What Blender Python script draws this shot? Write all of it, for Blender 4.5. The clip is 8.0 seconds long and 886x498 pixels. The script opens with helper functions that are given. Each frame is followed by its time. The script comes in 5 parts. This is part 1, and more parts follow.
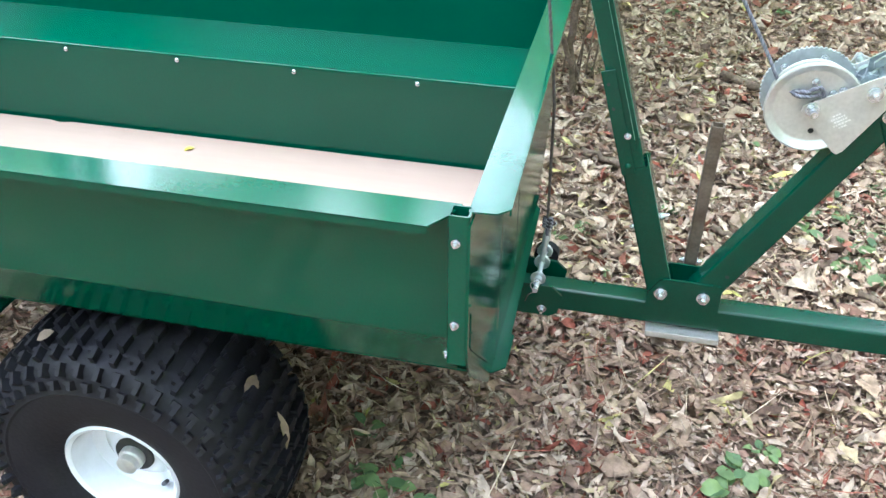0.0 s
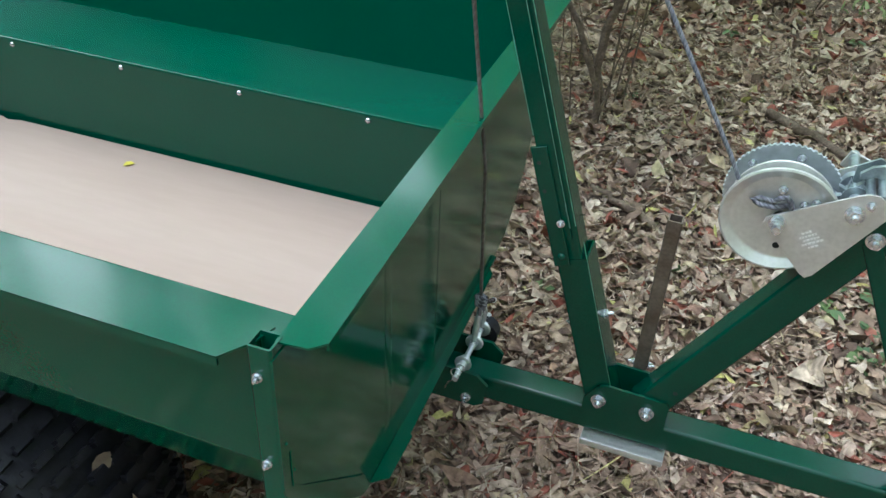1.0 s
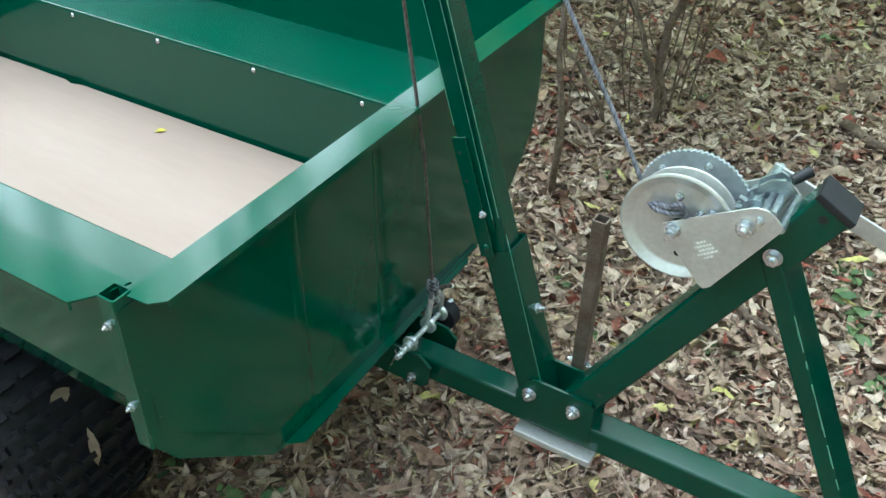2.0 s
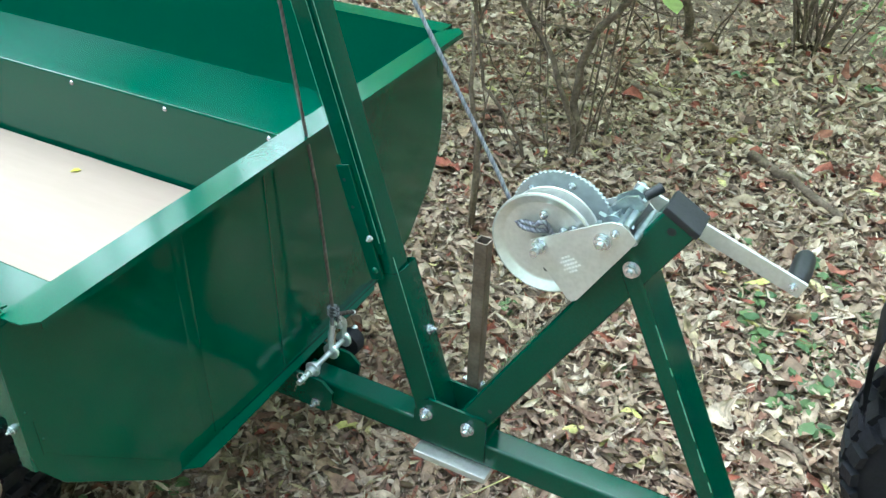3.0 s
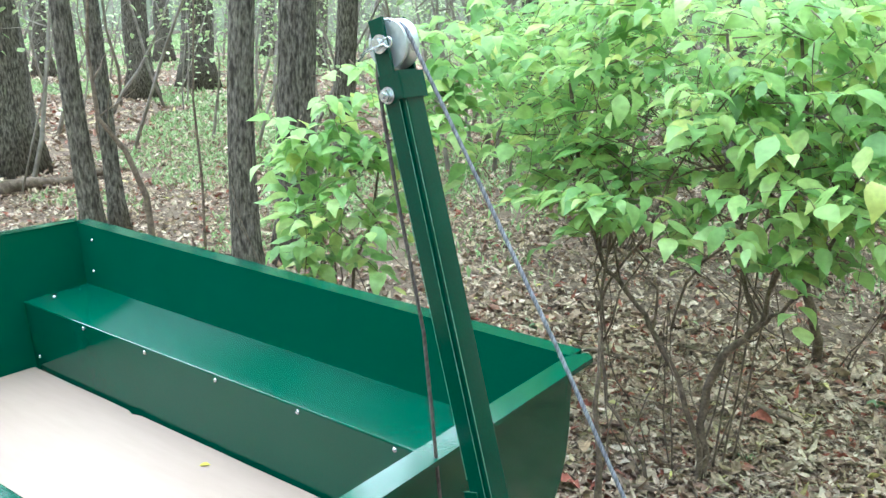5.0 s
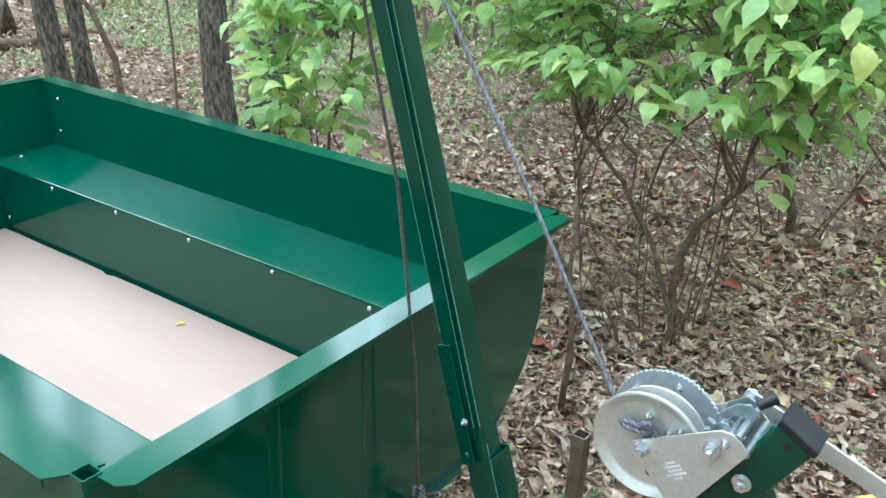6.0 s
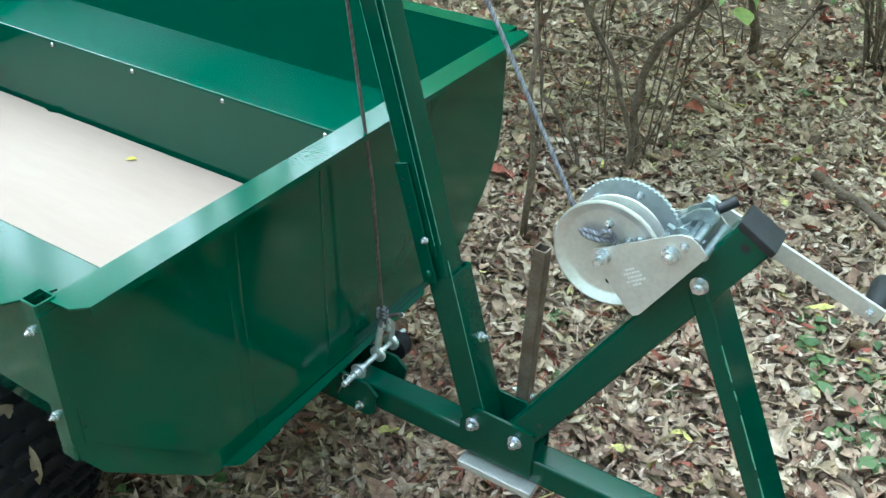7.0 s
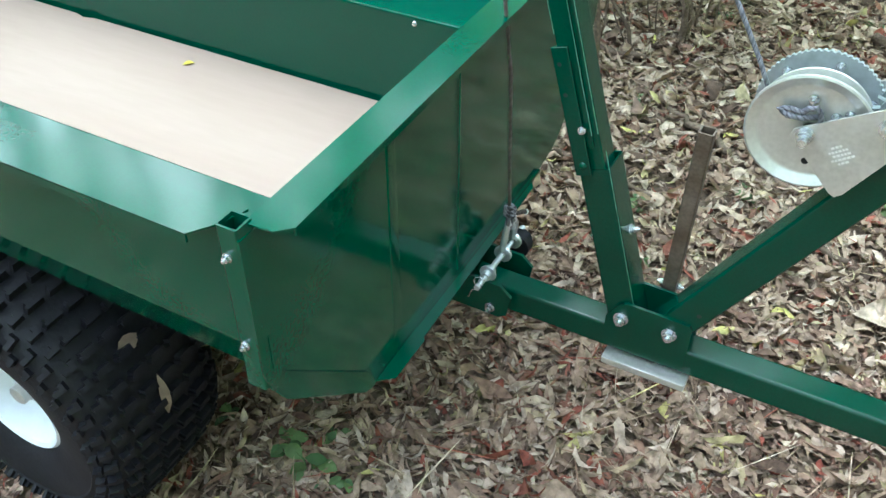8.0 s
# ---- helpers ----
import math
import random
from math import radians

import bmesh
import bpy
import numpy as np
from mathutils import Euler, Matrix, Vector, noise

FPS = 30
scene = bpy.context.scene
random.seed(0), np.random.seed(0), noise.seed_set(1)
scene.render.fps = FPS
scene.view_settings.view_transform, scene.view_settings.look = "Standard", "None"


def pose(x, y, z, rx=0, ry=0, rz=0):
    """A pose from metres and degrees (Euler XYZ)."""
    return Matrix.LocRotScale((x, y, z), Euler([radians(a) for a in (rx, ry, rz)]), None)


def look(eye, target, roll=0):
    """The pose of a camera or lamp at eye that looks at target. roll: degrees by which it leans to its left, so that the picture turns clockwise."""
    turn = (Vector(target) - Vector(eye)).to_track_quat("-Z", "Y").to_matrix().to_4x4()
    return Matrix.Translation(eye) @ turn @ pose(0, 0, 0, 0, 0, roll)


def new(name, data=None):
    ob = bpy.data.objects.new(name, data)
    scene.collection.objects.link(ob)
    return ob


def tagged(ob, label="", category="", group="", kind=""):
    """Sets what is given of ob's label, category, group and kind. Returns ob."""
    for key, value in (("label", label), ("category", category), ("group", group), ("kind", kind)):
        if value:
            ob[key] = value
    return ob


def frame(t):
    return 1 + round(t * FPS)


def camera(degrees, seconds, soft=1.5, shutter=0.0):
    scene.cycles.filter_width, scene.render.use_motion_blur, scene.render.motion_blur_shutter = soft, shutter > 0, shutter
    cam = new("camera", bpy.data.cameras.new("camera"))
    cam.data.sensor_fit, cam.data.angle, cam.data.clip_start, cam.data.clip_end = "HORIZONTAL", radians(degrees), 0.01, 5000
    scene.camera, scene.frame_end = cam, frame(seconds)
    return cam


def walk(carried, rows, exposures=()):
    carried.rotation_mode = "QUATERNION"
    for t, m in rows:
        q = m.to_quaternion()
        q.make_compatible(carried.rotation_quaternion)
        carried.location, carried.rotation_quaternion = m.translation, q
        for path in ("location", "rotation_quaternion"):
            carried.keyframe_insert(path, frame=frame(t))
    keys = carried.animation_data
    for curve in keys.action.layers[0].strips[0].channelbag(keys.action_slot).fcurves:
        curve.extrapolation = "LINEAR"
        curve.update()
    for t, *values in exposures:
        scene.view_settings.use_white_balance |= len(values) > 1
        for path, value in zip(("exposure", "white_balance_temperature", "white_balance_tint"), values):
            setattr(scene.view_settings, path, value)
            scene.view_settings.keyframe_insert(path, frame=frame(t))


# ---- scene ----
cam = camera(53.6, 8.0, soft=1.5)
PATH = [
    (0, (0.194, -0.936, 1.511), (-0.182, 0.684, 0.401), 0.4),
    (0.5, (0.352, -0.754, 1.53), (-0.166, 0.797, 0.379), 2.9),
    (1, (0.393, -0.578, 1.538), (-0.147, 0.958, 0.377), 2.6),
    (1.2, (0.421, -0.538, 1.547), (-0.155, 0.972, 0.368), 0.9),
    (2.3, (0.798, -0.459, 1.566), (-0.07, 0.895, 0.377), 1.4),
    (2.5, (0.82, -0.468, 1.567), (-0.014, 0.913, 0.385), 1.4),
    (3, (0.844, -0.462, 1.569), (0.063, 1.011, 0.464), 1.2),
    (3.5, (0.842, -0.457, 1.592), (-0.079, 1.065, 0.678), 0.7),
    (4, (0.822, -0.455, 1.621), (-0.23, 1.098, 0.929), 0.6),
    (4.2, (0.818, -0.458, 1.626), (-0.265, 1.107, 1.012), 0.5),
    (5.3, (0.814, -0.48, 1.627), (-0.338, 1.073, 1.118), 1.6),
    (5.5, (0.817, -0.48, 1.625), (-0.324, 1.07, 1.08), 1.7),
    (6, (0.81, -0.46, 1.588), (-0.234, 1.058, 0.811), 2.5),
    (6.5, (0.813, -0.447, 1.551), (-0.111, 1.014, 0.545), 2.5),
    (7, (0.811, -0.444, 1.541), (-0.06, 0.987, 0.448), 2.2),
    (7.5, (0.754, -0.46, 1.543), (-0.025, 0.959, 0.369), 2.4),
    (8, (0.531, -0.522, 1.496), (-0.198, 0.819, 0.204), 0.1),
]
# the film camera's own exposure and tint drift a little
STOPS = [(0.0, 4.05, 5750, 7), (0.5, 3.62, 5800, 7), (1.0, 3.1, 5800, 4), (2.5, 3.62, 5650, -4), (3.0, 3.8, 5600, -6), (3.5, 3.76, 5750, 2), (4.0, 3.74, 5750, 0),
         (5.5, 3.82, 5500, 2), (6.0, 3.56, 5600, 5), (6.5, 3.56, 5600, 0), (7.0, 3.6, 5450, -6), (8.0, 3.6, 5650, -2)]
walk(cam, [(t, look(eye, target, roll)) for t, eye, target, roll in PATH],
     exposures=STOPS)

# ---- world and light: overcast day under open woodland ----
SUN_UP, SUN_ROUND = 60.0, 147.0         # elevation, and bearing from +x towards +y
world = bpy.data.worlds.new("overcast_sky")
world.use_nodes = True
scene.world = world
wn = world.node_tree.nodes
sky = wn.new("ShaderNodeTexSky")
sky.sky_type = "NISHITA"
sky.sun_disc = False
sky.sun_elevation = radians(SUN_UP)
sky.sun_rotation = radians(90 - SUN_ROUND)
sky.air_density, sky.dust_density, sky.ozone_density = 1.0, 1.5, 1.0
wn["Background"].inputs["Strength"].default_value = 0.15
cloud = wn.new("ShaderNodeHueSaturation")
cloud.inputs["Saturation"].default_value = 0.35
world.node_tree.links.new(sky.outputs["Color"], cloud.inputs["Color"])
world.node_tree.links.new(cloud.outputs["Color"], wn["Background"].inputs["Color"])
sun_data = bpy.data.lights.new("sun", "SUN")
sun_data.energy, sun_data.angle, sun_data.color = 0.06, radians(80), (1.0, 0.99, 0.98)
sun = new("sun", sun_data)
sun.matrix_world = look((20 * math.cos(radians(SUN_UP)) * math.cos(radians(SUN_ROUND)), 20 * math.cos(radians(SUN_UP)) * math.sin(radians(SUN_ROUND)), 20 * math.sin(radians(SUN_UP))), (0, 0, 0))

# ---- materials ----
def material(name, base, rough=0.5, metal=0.0, second=None, scale=6.0, grain=None, grain_scale=120.0, bump=0.0,
             bump_scale=150.0, coat=0.0, spread=(0.35, 0.65), rough_spread=0.0, stretch=(1, 1, 1), spec=0.5):
    """A surface with two colours mixed by broad noise, a fine grain over them, uneven gloss and a fine relief."""
    m = bpy.data.materials.new(name)
    m.use_nodes = True
    n, link = m.node_tree.nodes, m.node_tree.links.new
    b = n["Principled BSDF"]
    b.inputs["Roughness"].default_value = rough
    b.inputs["Metallic"].default_value = metal
    b.inputs["Coat Weight"].default_value = coat
    b.inputs["Coat Roughness"].default_value = 0.08
    b.inputs["Specular IOR Level"].default_value = spec
    co = n.new("ShaderNodeTexCoord")
    mp = n.new("ShaderNodeMapping")
    mp.inputs["Scale"].default_value = stretch
    link(co.outputs["Object"], mp.inputs["Vector"])

    def noisy(s, detail=5.0):
        t = n.new("ShaderNodeTexNoise")
        t.inputs["Scale"].default_value, t.inputs["Detail"].default_value = s, detail
        link(mp.outputs["Vector"], t.inputs["Vector"])
        return t

    def ramp(sock, lo, hi, a, c):
        r = n.new("ShaderNodeValToRGB")
        r.color_ramp.elements[0].position, r.color_ramp.elements[1].position = lo, hi
        r.color_ramp.elements[0].color, r.color_ramp.elements[1].color = (*a, 1), (*c, 1)
        link(sock, r.inputs["Fac"])
        return r

    broad = noisy(scale)
    col = ramp(broad.outputs["Fac"], *spread, base, second or tuple(v * 0.8 for v in base)).outputs["Color"]
    if grain:
        fine = noisy(grain_scale, 3.0)
        g = ramp(fine.outputs["Fac"], 0.3, 0.7, (grain[0],) * 3, (grain[1],) * 3)
        mix = n.new("ShaderNodeMix")
        mix.data_type, mix.blend_type = "RGBA", "MULTIPLY"
        mix.inputs["Factor"].default_value = 1.0
        link(col, mix.inputs["A"])
        link(g.outputs["Color"], mix.inputs["B"])
        col = mix.outputs["Result"]
    link(col, b.inputs["Base Color"])
    if rough_spread:
        rr = n.new("ShaderNodeMapRange")
        rr.inputs["From Min"].default_value, rr.inputs["From Max"].default_value = 0.3, 0.7
        rr.inputs["To Min"].default_value, rr.inputs["To Max"].default_value = rough - rough_spread, rough + rough_spread
        link(broad.outputs["Fac"], rr.inputs["Value"])
        link(rr.outputs["Result"], b.inputs["Roughness"])
    if bump:
        bt = noisy(bump_scale, 4.0)
        bp = n.new("ShaderNodeBump")
        bp.inputs["Strength"].default_value, bp.inputs["Distance"].default_value = bump, 0.01
        link(bt.outputs["Fac"], bp.inputs["Height"])
        link(bp.outputs["Normal"], b.inputs["Normal"])
    return m


def varied(name, stops, rough=0.6, islands=True, spread=0.25, translucent=0.0, spec=0.3, bump=0.0, bump_scale=60.0):
    """A surface whose pieces each take a colour of their own from the stops [(position, colour)...]."""
    m = bpy.data.materials.new(name)
    m.use_nodes = True
    n, link = m.node_tree.nodes, m.node_tree.links.new
    b = n["Principled BSDF"]
    b.inputs["Roughness"].default_value = rough
    b.inputs["Specular IOR Level"].default_value = spec
    if islands:
        src = n.new("ShaderNodeNewGeometry").outputs["Random Per Island"]
    else:
        src = n.new("ShaderNodeObjectInfo").outputs["Random"]
    r = n.new("ShaderNodeValToRGB")
    while len(r.color_ramp.elements) < len(stops):
        r.color_ramp.elements.new(0.5)
    for e, (p, c) in zip(r.color_ramp.elements, stops):
        e.position, e.color = p, (*c, 1)
    link(src, r.inputs["Fac"])
    co = n.new("ShaderNodeTexCoord")
    t = n.new("ShaderNodeTexNoise")
    t.inputs["Scale"].default_value, t.inputs["Detail"].default_value = 45.0, 4.0
    link(co.outputs["Object"], t.inputs["Vector"])
    mr = n.new("ShaderNodeMapRange")
    mr.inputs["From Min"].default_value, mr.inputs["From Max"].default_value = 0.3, 0.7
    mr.inputs["To Min"].default_value, mr.inputs["To Max"].default_value = 1 - spread, 1 + spread
    link(t.outputs["Fac"], mr.inputs["Value"])
    mix = n.new("ShaderNodeVectorMath")
    mix.operation = "SCALE"
    link(r.outputs["Color"], mix.inputs[0])
    link(mr.outputs["Result"], mix.inputs["Scale"])
    link(mix.outputs["Vector"], b.inputs["Base Color"])
    if bump:
        bp = n.new("ShaderNodeBump")
        bp.inputs["Strength"].default_value, bp.inputs["Distance"].default_value = bump, 0.01
        t2 = n.new("ShaderNodeTexNoise")
        t2.inputs["Scale"].default_value = bump_scale
        link(co.outputs["Object"], t2.inputs["Vector"])
        link(t2.outputs["Fac"], bp.inputs["Height"])
        link(bp.outputs["Normal"], b.inputs["Normal"])
    if translucent:
        tr = n.new("ShaderNodeBsdfTranslucent")
        link(mix.outputs["Vector"], tr.inputs["Color"])
        ms = n.new("ShaderNodeMixShader")
        ms.inputs["Fac"].default_value = translucent
        link(b.outputs["BSDF"], ms.inputs[1])
        link(tr.outputs["BSDF"], ms.inputs[2])
        link(ms.outputs["Shader"], n["Material Output"].inputs["Surface"])
    return m


GREEN = material("green_enamel_paint", (0.001, 0.064, 0.036), 0.12, second=(0.001, 0.058, 0.032), scale=3.0, grain=(0.94, 1.04),
                 grain_scale=300, bump=0.012, bump_scale=160, spec=0.36, rough_spread=0.03, coat=0.03)
GREEN_STEEL = material("green_frame_paint", (0.0008, 0.046, 0.027), 0.17, second=(0.0008, 0.039, 0.023), scale=8.0, grain=(0.9, 1.06),
                       grain_scale=250, bump=0.02, bump_scale=150, spec=0.36, rough_spread=0.04)
ZINC = material("bright_zinc_plate", (0.74, 0.77, 0.8), 0.3, 0.65, second=(0.5, 0.53, 0.56), scale=14, grain=(0.85, 1.05),
                grain_scale=90, bump=0.04, bump_scale=120, rough_spread=0.08)
BRUSHED = material("satin_zinc_sheet", (0.62, 0.62, 0.6), 0.38, 0.65, second=(0.54, 0.54, 0.52), scale=9, grain=(0.9, 1.04),
                   grain_scale=140, bump=0.03, bump_scale=200, rough_spread=0.07)
BOLT = material("zinc_bolt", (0.72, 0.75, 0.78), 0.27, 0.85, second=(0.42, 0.44, 0.46), scale=120, bump=0.05, bump_scale=400)
RAW = material("raw_brown_steel", (0.19, 0.155, 0.125), 0.55, 0.55, second=(0.12, 0.085, 0.062), scale=22, grain=(0.75, 1.1),
               grain_scale=180, bump=0.1, bump_scale=160, rough_spread=0.12)
RUBBER = material("black_tyre_rubber", (0.0075, 0.0078, 0.012), 0.66, second=(0.012, 0.0115, 0.014), scale=9, grain=(0.75, 1.2),
                  grain_scale=120, bump=0.12, bump_scale=140, rough_spread=0.08, spec=0.25)
RIM_WHITE = material("white_wheel_enamel", (0.74, 0.76, 0.81), 0.25, second=(0.62, 0.64, 0.69), scale=10, grain=(0.95, 1.0),
                     grain_scale=160, coat=0.3)
PLASTIC = material("black_plastic", (0.012, 0.0125, 0.015), 0.46, second=(0.018, 0.018, 0.021), scale=25, grain=(0.85, 1.1), bump=0.05,
                   bump_scale=300, spec=0.3)
PLY = material("pale_plywood", (0.335, 0.25, 0.2), 0.6, second=(0.315, 0.23, 0.182), scale=2.2, grain=(0.96, 1.02), grain_scale=26,
               bump=0.03, bump_scale=60, stretch=(0.35, 2.2, 1))
DARK = material("shadowed_steel", (0.012, 0.016, 0.014), 0.6, second=(0.02, 0.02, 0.02), scale=20)
BARK = material("grey_brown_bark", (0.19, 0.165, 0.135), 0.9, second=(0.06, 0.05, 0.04), scale=58, grain=(0.45, 1.25), grain_scale=110,
                bump=1.0, bump_scale=58, stretch=(1, 1, 0.3), spec=0.15, spread=(0.4, 0.62))
TWIG = material("brown_twig_bark", (0.22, 0.165, 0.122), 0.8, second=(0.11, 0.08, 0.06), scale=30, grain=(0.7, 1.15), grain_scale=150,
                bump=0.3, bump_scale=120, spec=0.2)
STEM = material("dark_shrub_bark", (0.2, 0.148, 0.11), 0.85, second=(0.1, 0.073, 0.055), scale=38, grain=(0.6, 1.2), grain_scale=130,
                bump=0.6, bump_scale=60, spec=0.2)
DEADWOOD = material("weathered_dead_wood", (0.2, 0.15, 0.11), 0.85, second=(0.1, 0.07, 0.05), scale=22, grain=(0.6, 1.2), grain_scale=120,
                    bump=0.5, bump_scale=70, spec=0.2)
SOIL = material("dark_leaf_mould", (0.12, 0.084, 0.06), 0.95, second=(0.2, 0.15, 0.11), scale=18, grain=(0.5, 1.35), grain_scale=75,
                bump=0.9, bump_scale=48, spec=0.15)
GEAR = material("dull_zinc_gear", (0.52, 0.57, 0.6), 0.35, 0.7, second=(0.44, 0.48, 0.5), scale=14, grain=(0.85, 1.05), grain_scale=90, bump=0.03)
RATCHET = material("blue_zinc_ratchet", (0.42, 0.48, 0.5), 0.3, 0.8, second=(0.32, 0.37, 0.39), scale=40, grain=(0.8, 1.1), grain_scale=140, bump=0.05)
ROPE = varied("blue_grey_braided_rope", [(0.0, (0.035, 0.034, 0.042)), (0.5, (0.1, 0.099, 0.12)), (1.0, (0.26, 0.258, 0.29))], 0.75, spread=0.3)
ROPE_DARK = varied("dark_braided_rope", [(0.0, (0.04, 0.03, 0.03)), (0.6, (0.075, 0.058, 0.056)), (1.0, (0.13, 0.108, 0.1))], 0.8, spread=0.3)
DRY = [(0.0, (0.1, 0.065, 0.047)), (0.12, (0.225, 0.155, 0.11)), (0.26, (0.425, 0.32, 0.226)), (0.38, (0.29, 0.2, 0.14)), (0.52, (0.49, 0.383, 0.28)),
       (0.66, (0.59, 0.484, 0.375)), (0.76, (0.36, 0.253, 0.178)), (0.86, (0.22, 0.127, 0.0902)), (0.9, (0.29, 0.1, 0.066)), (0.935, (0.27, 0.085, 0.058)), (0.945, (0.43, 0.32, 0.209)), (0.985, (0.462, 0.385, 0.231)), (1.0, (0.528, 0.484, 0.154))]
LITTER = varied("dry_fallen_leaves", DRY, 0.72, spread=0.42, translucent=0.06, spec=0.22, bump=0.35, bump_scale=130)
# the dry leaf colours darkened, to put the shade near the trailer into them
TRODDEN_SHADED = varied("trodden_shaded_leaf_litter", [(p, (c[0] * 0.785, c[1] * 0.745, c[2] * 0.78)) for p, c in DRY], 0.8, spread=0.42, translucent=0.04, spec=0.15, bump=0.4, bump_scale=110)
LEAF = varied("fresh_green_leaves", [(0.0, (0.22, 0.39, 0.13)), (0.3, (0.33, 0.52, 0.18)), (0.6, (0.44, 0.62, 0.22)), (0.88, (0.53, 0.66, 0.25)),
              (1.0, (0.6, 0.64, 0.2))], 0.38, spread=0.16, translucent=0.5, spec=0.5)
WEED = varied("low_green_weeds", [(0.0, (0.08, 0.14, 0.06)), (0.5, (0.13, 0.2, 0.085)), (1.0, (0.2, 0.28, 0.1))], 0.5, spread=0.2,
              translucent=0.25, spec=0.4)
GRASS = varied("woodland_grass", [(0.0, (0.2, 0.3, 0.12)), (0.5, (0.3, 0.42, 0.18)), (1.0, (0.46, 0.5, 0.28))], 0.6, spread=0.25,
               translucent=0.3)
# pale green: painted highlights on the mast corners, rubbed paint on the brace
EDGE = material("edge_glint_and_rubbed_paint", (0.16, 0.34, 0.26), 0.3, second=(0.05, 0.18, 0.12), scale=60)
INK = material("white_print", (0.8, 0.8, 0.78), 0.5)
VOID = material("dark_hole", (0.006, 0.008, 0.008), 0.8)

# ---- building helpers ----
WORLD_OF = {}


def thing(name, at, label, category, group="", kind=""):
    """An empty at the base of a thing, to carry its parts."""
    ob = new(name)
    ob.empty_display_size = 0.1
    ob.matrix_basis = Matrix.Translation(at)
    WORLD_OF[ob] = ob.matrix_basis.copy()
    return tagged(ob, label, category, group, kind)


def smooth(me, angle=40):
    for p in me.polygons:
        p.use_smooth = True
    me.set_sharp_from_angle(angle=radians(angle))


def put(name, me, m, parent=None, label=""):
    """An object on mesh data, at the pose m in the world."""
    ob = new(name, me)
    WORLD_OF[ob] = m.copy()
    if parent:
        ob.parent = parent
        ob.matrix_parent_inverse = WORLD_OF[parent].inverted()
    ob.matrix_basis = m
    if label:
        tagged(ob, label)
    return ob


def part(name, bm, mat, parent=None, label="", angle=40):
    """One bmesh, drawn in world places, as one mesh object with its origin at its middle."""
    bmesh.ops.recalc_face_normals(bm, faces=bm.faces)
    vs = [v.co for v in bm.verts]
    mid = Vector([(min(v[k] for v in vs) + max(v[k] for v in vs)) / 2 for k in range(3)])
    bmesh.ops.translate(bm, verts=bm.verts, vec=-mid)
    me = bpy.data.meshes.new(name)
    bm.to_mesh(me)
    bm.free()
    me.materials.append(mat)
    smooth(me, angle)
    ob = put(name, me, Matrix.Translation(mid), parent, label)
    even = ob.modifiers.new("flat_faces", "WEIGHTED_NORMAL")
    even.keep_sharp = True
    return ob


def shape(bm, mat, name):
    """Mesh data alone, for alike pieces to share."""
    bmesh.ops.recalc_face_normals(bm, faces=bm.faces)
    me = bpy.data.meshes.new(name)
    bm.to_mesh(me)
    bm.free()
    me.materials.append(mat)
    smooth(me)
    return me


def raw_mesh(name, verts, faces, mat, soft=True):
    me = bpy.data.meshes.new(name)
    me.from_pydata(verts, [], faces)
    me.materials.append(mat)
    if soft:
        me.polygons.foreach_set("use_smooth", np.ones(len(me.polygons), dtype=bool))
    me.update()
    return me


def box(bm, lo, hi, bevel=0.0, m=None):
    made = bmesh.ops.create_cube(bm, size=1.0, matrix=Matrix.Translation([(a + b) / 2 for a, b in zip(lo, hi)]) @ Matrix.Diagonal((*[b - a for a, b in zip(lo, hi)], 1)))
    vs = made["verts"]
    if bevel:
        es = list({e for v in vs for e in v.link_edges})
        out = bmesh.ops.bevel(bm, geom=es, offset=bevel, segments=2, affect="EDGES", profile=0.6)
        vs = list({v for f in out["faces"] for v in f.verts} | {v for v in vs if v.is_valid})
    if m is not None:
        bmesh.ops.transform(bm, matrix=m, verts=vs)
    return vs


def basis(axis, side):
    z = Vector(axis).normalized()
    x = Vector(side)
    x = (x - z * x.dot(z)).normalized()
    return x, z.cross(x), z


def ring(w, d, r, n=4):
    """A rounded rectangle, w by d."""
    pts = []
    for cx, cy, a0 in ((1, 1, 0), (-1, 1, 90), (-1, -1, 180), (1, -1, 270)):
        for k in range(n):
            a = radians(a0 + 90 * k / (n - 1))
            pts.append((cx * (w / 2 - r) + r * math.cos(a), cy * (d / 2 - r) + r * math.sin(a)))
    return pts


def square_tube(bm, p0, p1, w, d, wall=0.003, r=0.005, side=(0, 1, 0)):
    """A hollow tube with rounded corners and open ends; d is its size along side."""
    x, y, z = basis(Vector(p1) - Vector(p0), side)
    loops = []
    for p in (p0, p1):
        for pts in (ring(d, w, r), ring(d - 2 * wall, w - 2 * wall, max(r - wall, 0.001))):
            loops.append([bm.verts.new(Vector(p) + x * a + y * b) for a, b in pts])
    n = len(loops[0])
    for a, b in ((0, 2), (3, 1), (1, 0), (2, 3)):
        for k in range(n):
            j = (k + 1) % n
            bm.faces.new((loops[a][k], loops[a][j], loops[b][j], loops[b][k]))


def cylinder(bm, p0, p1, r, r1=None, seg=20, caps=True):
    p0, p1 = Vector(p0), Vector(p1)
    z = (p1 - p0)
    x, y, _ = basis(z, (0, 0, 1) if abs(z.normalized().z) < 0.9 else (1, 0, 0))
    ls = [[bm.verts.new(p + (x * math.cos(a) + y * math.sin(a)) * rr) for a in (2 * math.pi * k / seg for k in range(seg))] for p, rr in ((p0, r), (p1, r if r1 is None else r1))]
    for k in range(seg):
        j = (k + 1) % seg
        bm.faces.new((ls[0][k], ls[0][j], ls[1][j], ls[1][k]))
    if caps:
        bm.faces.new(ls[0][::-1])
        bm.faces.new(ls[1])


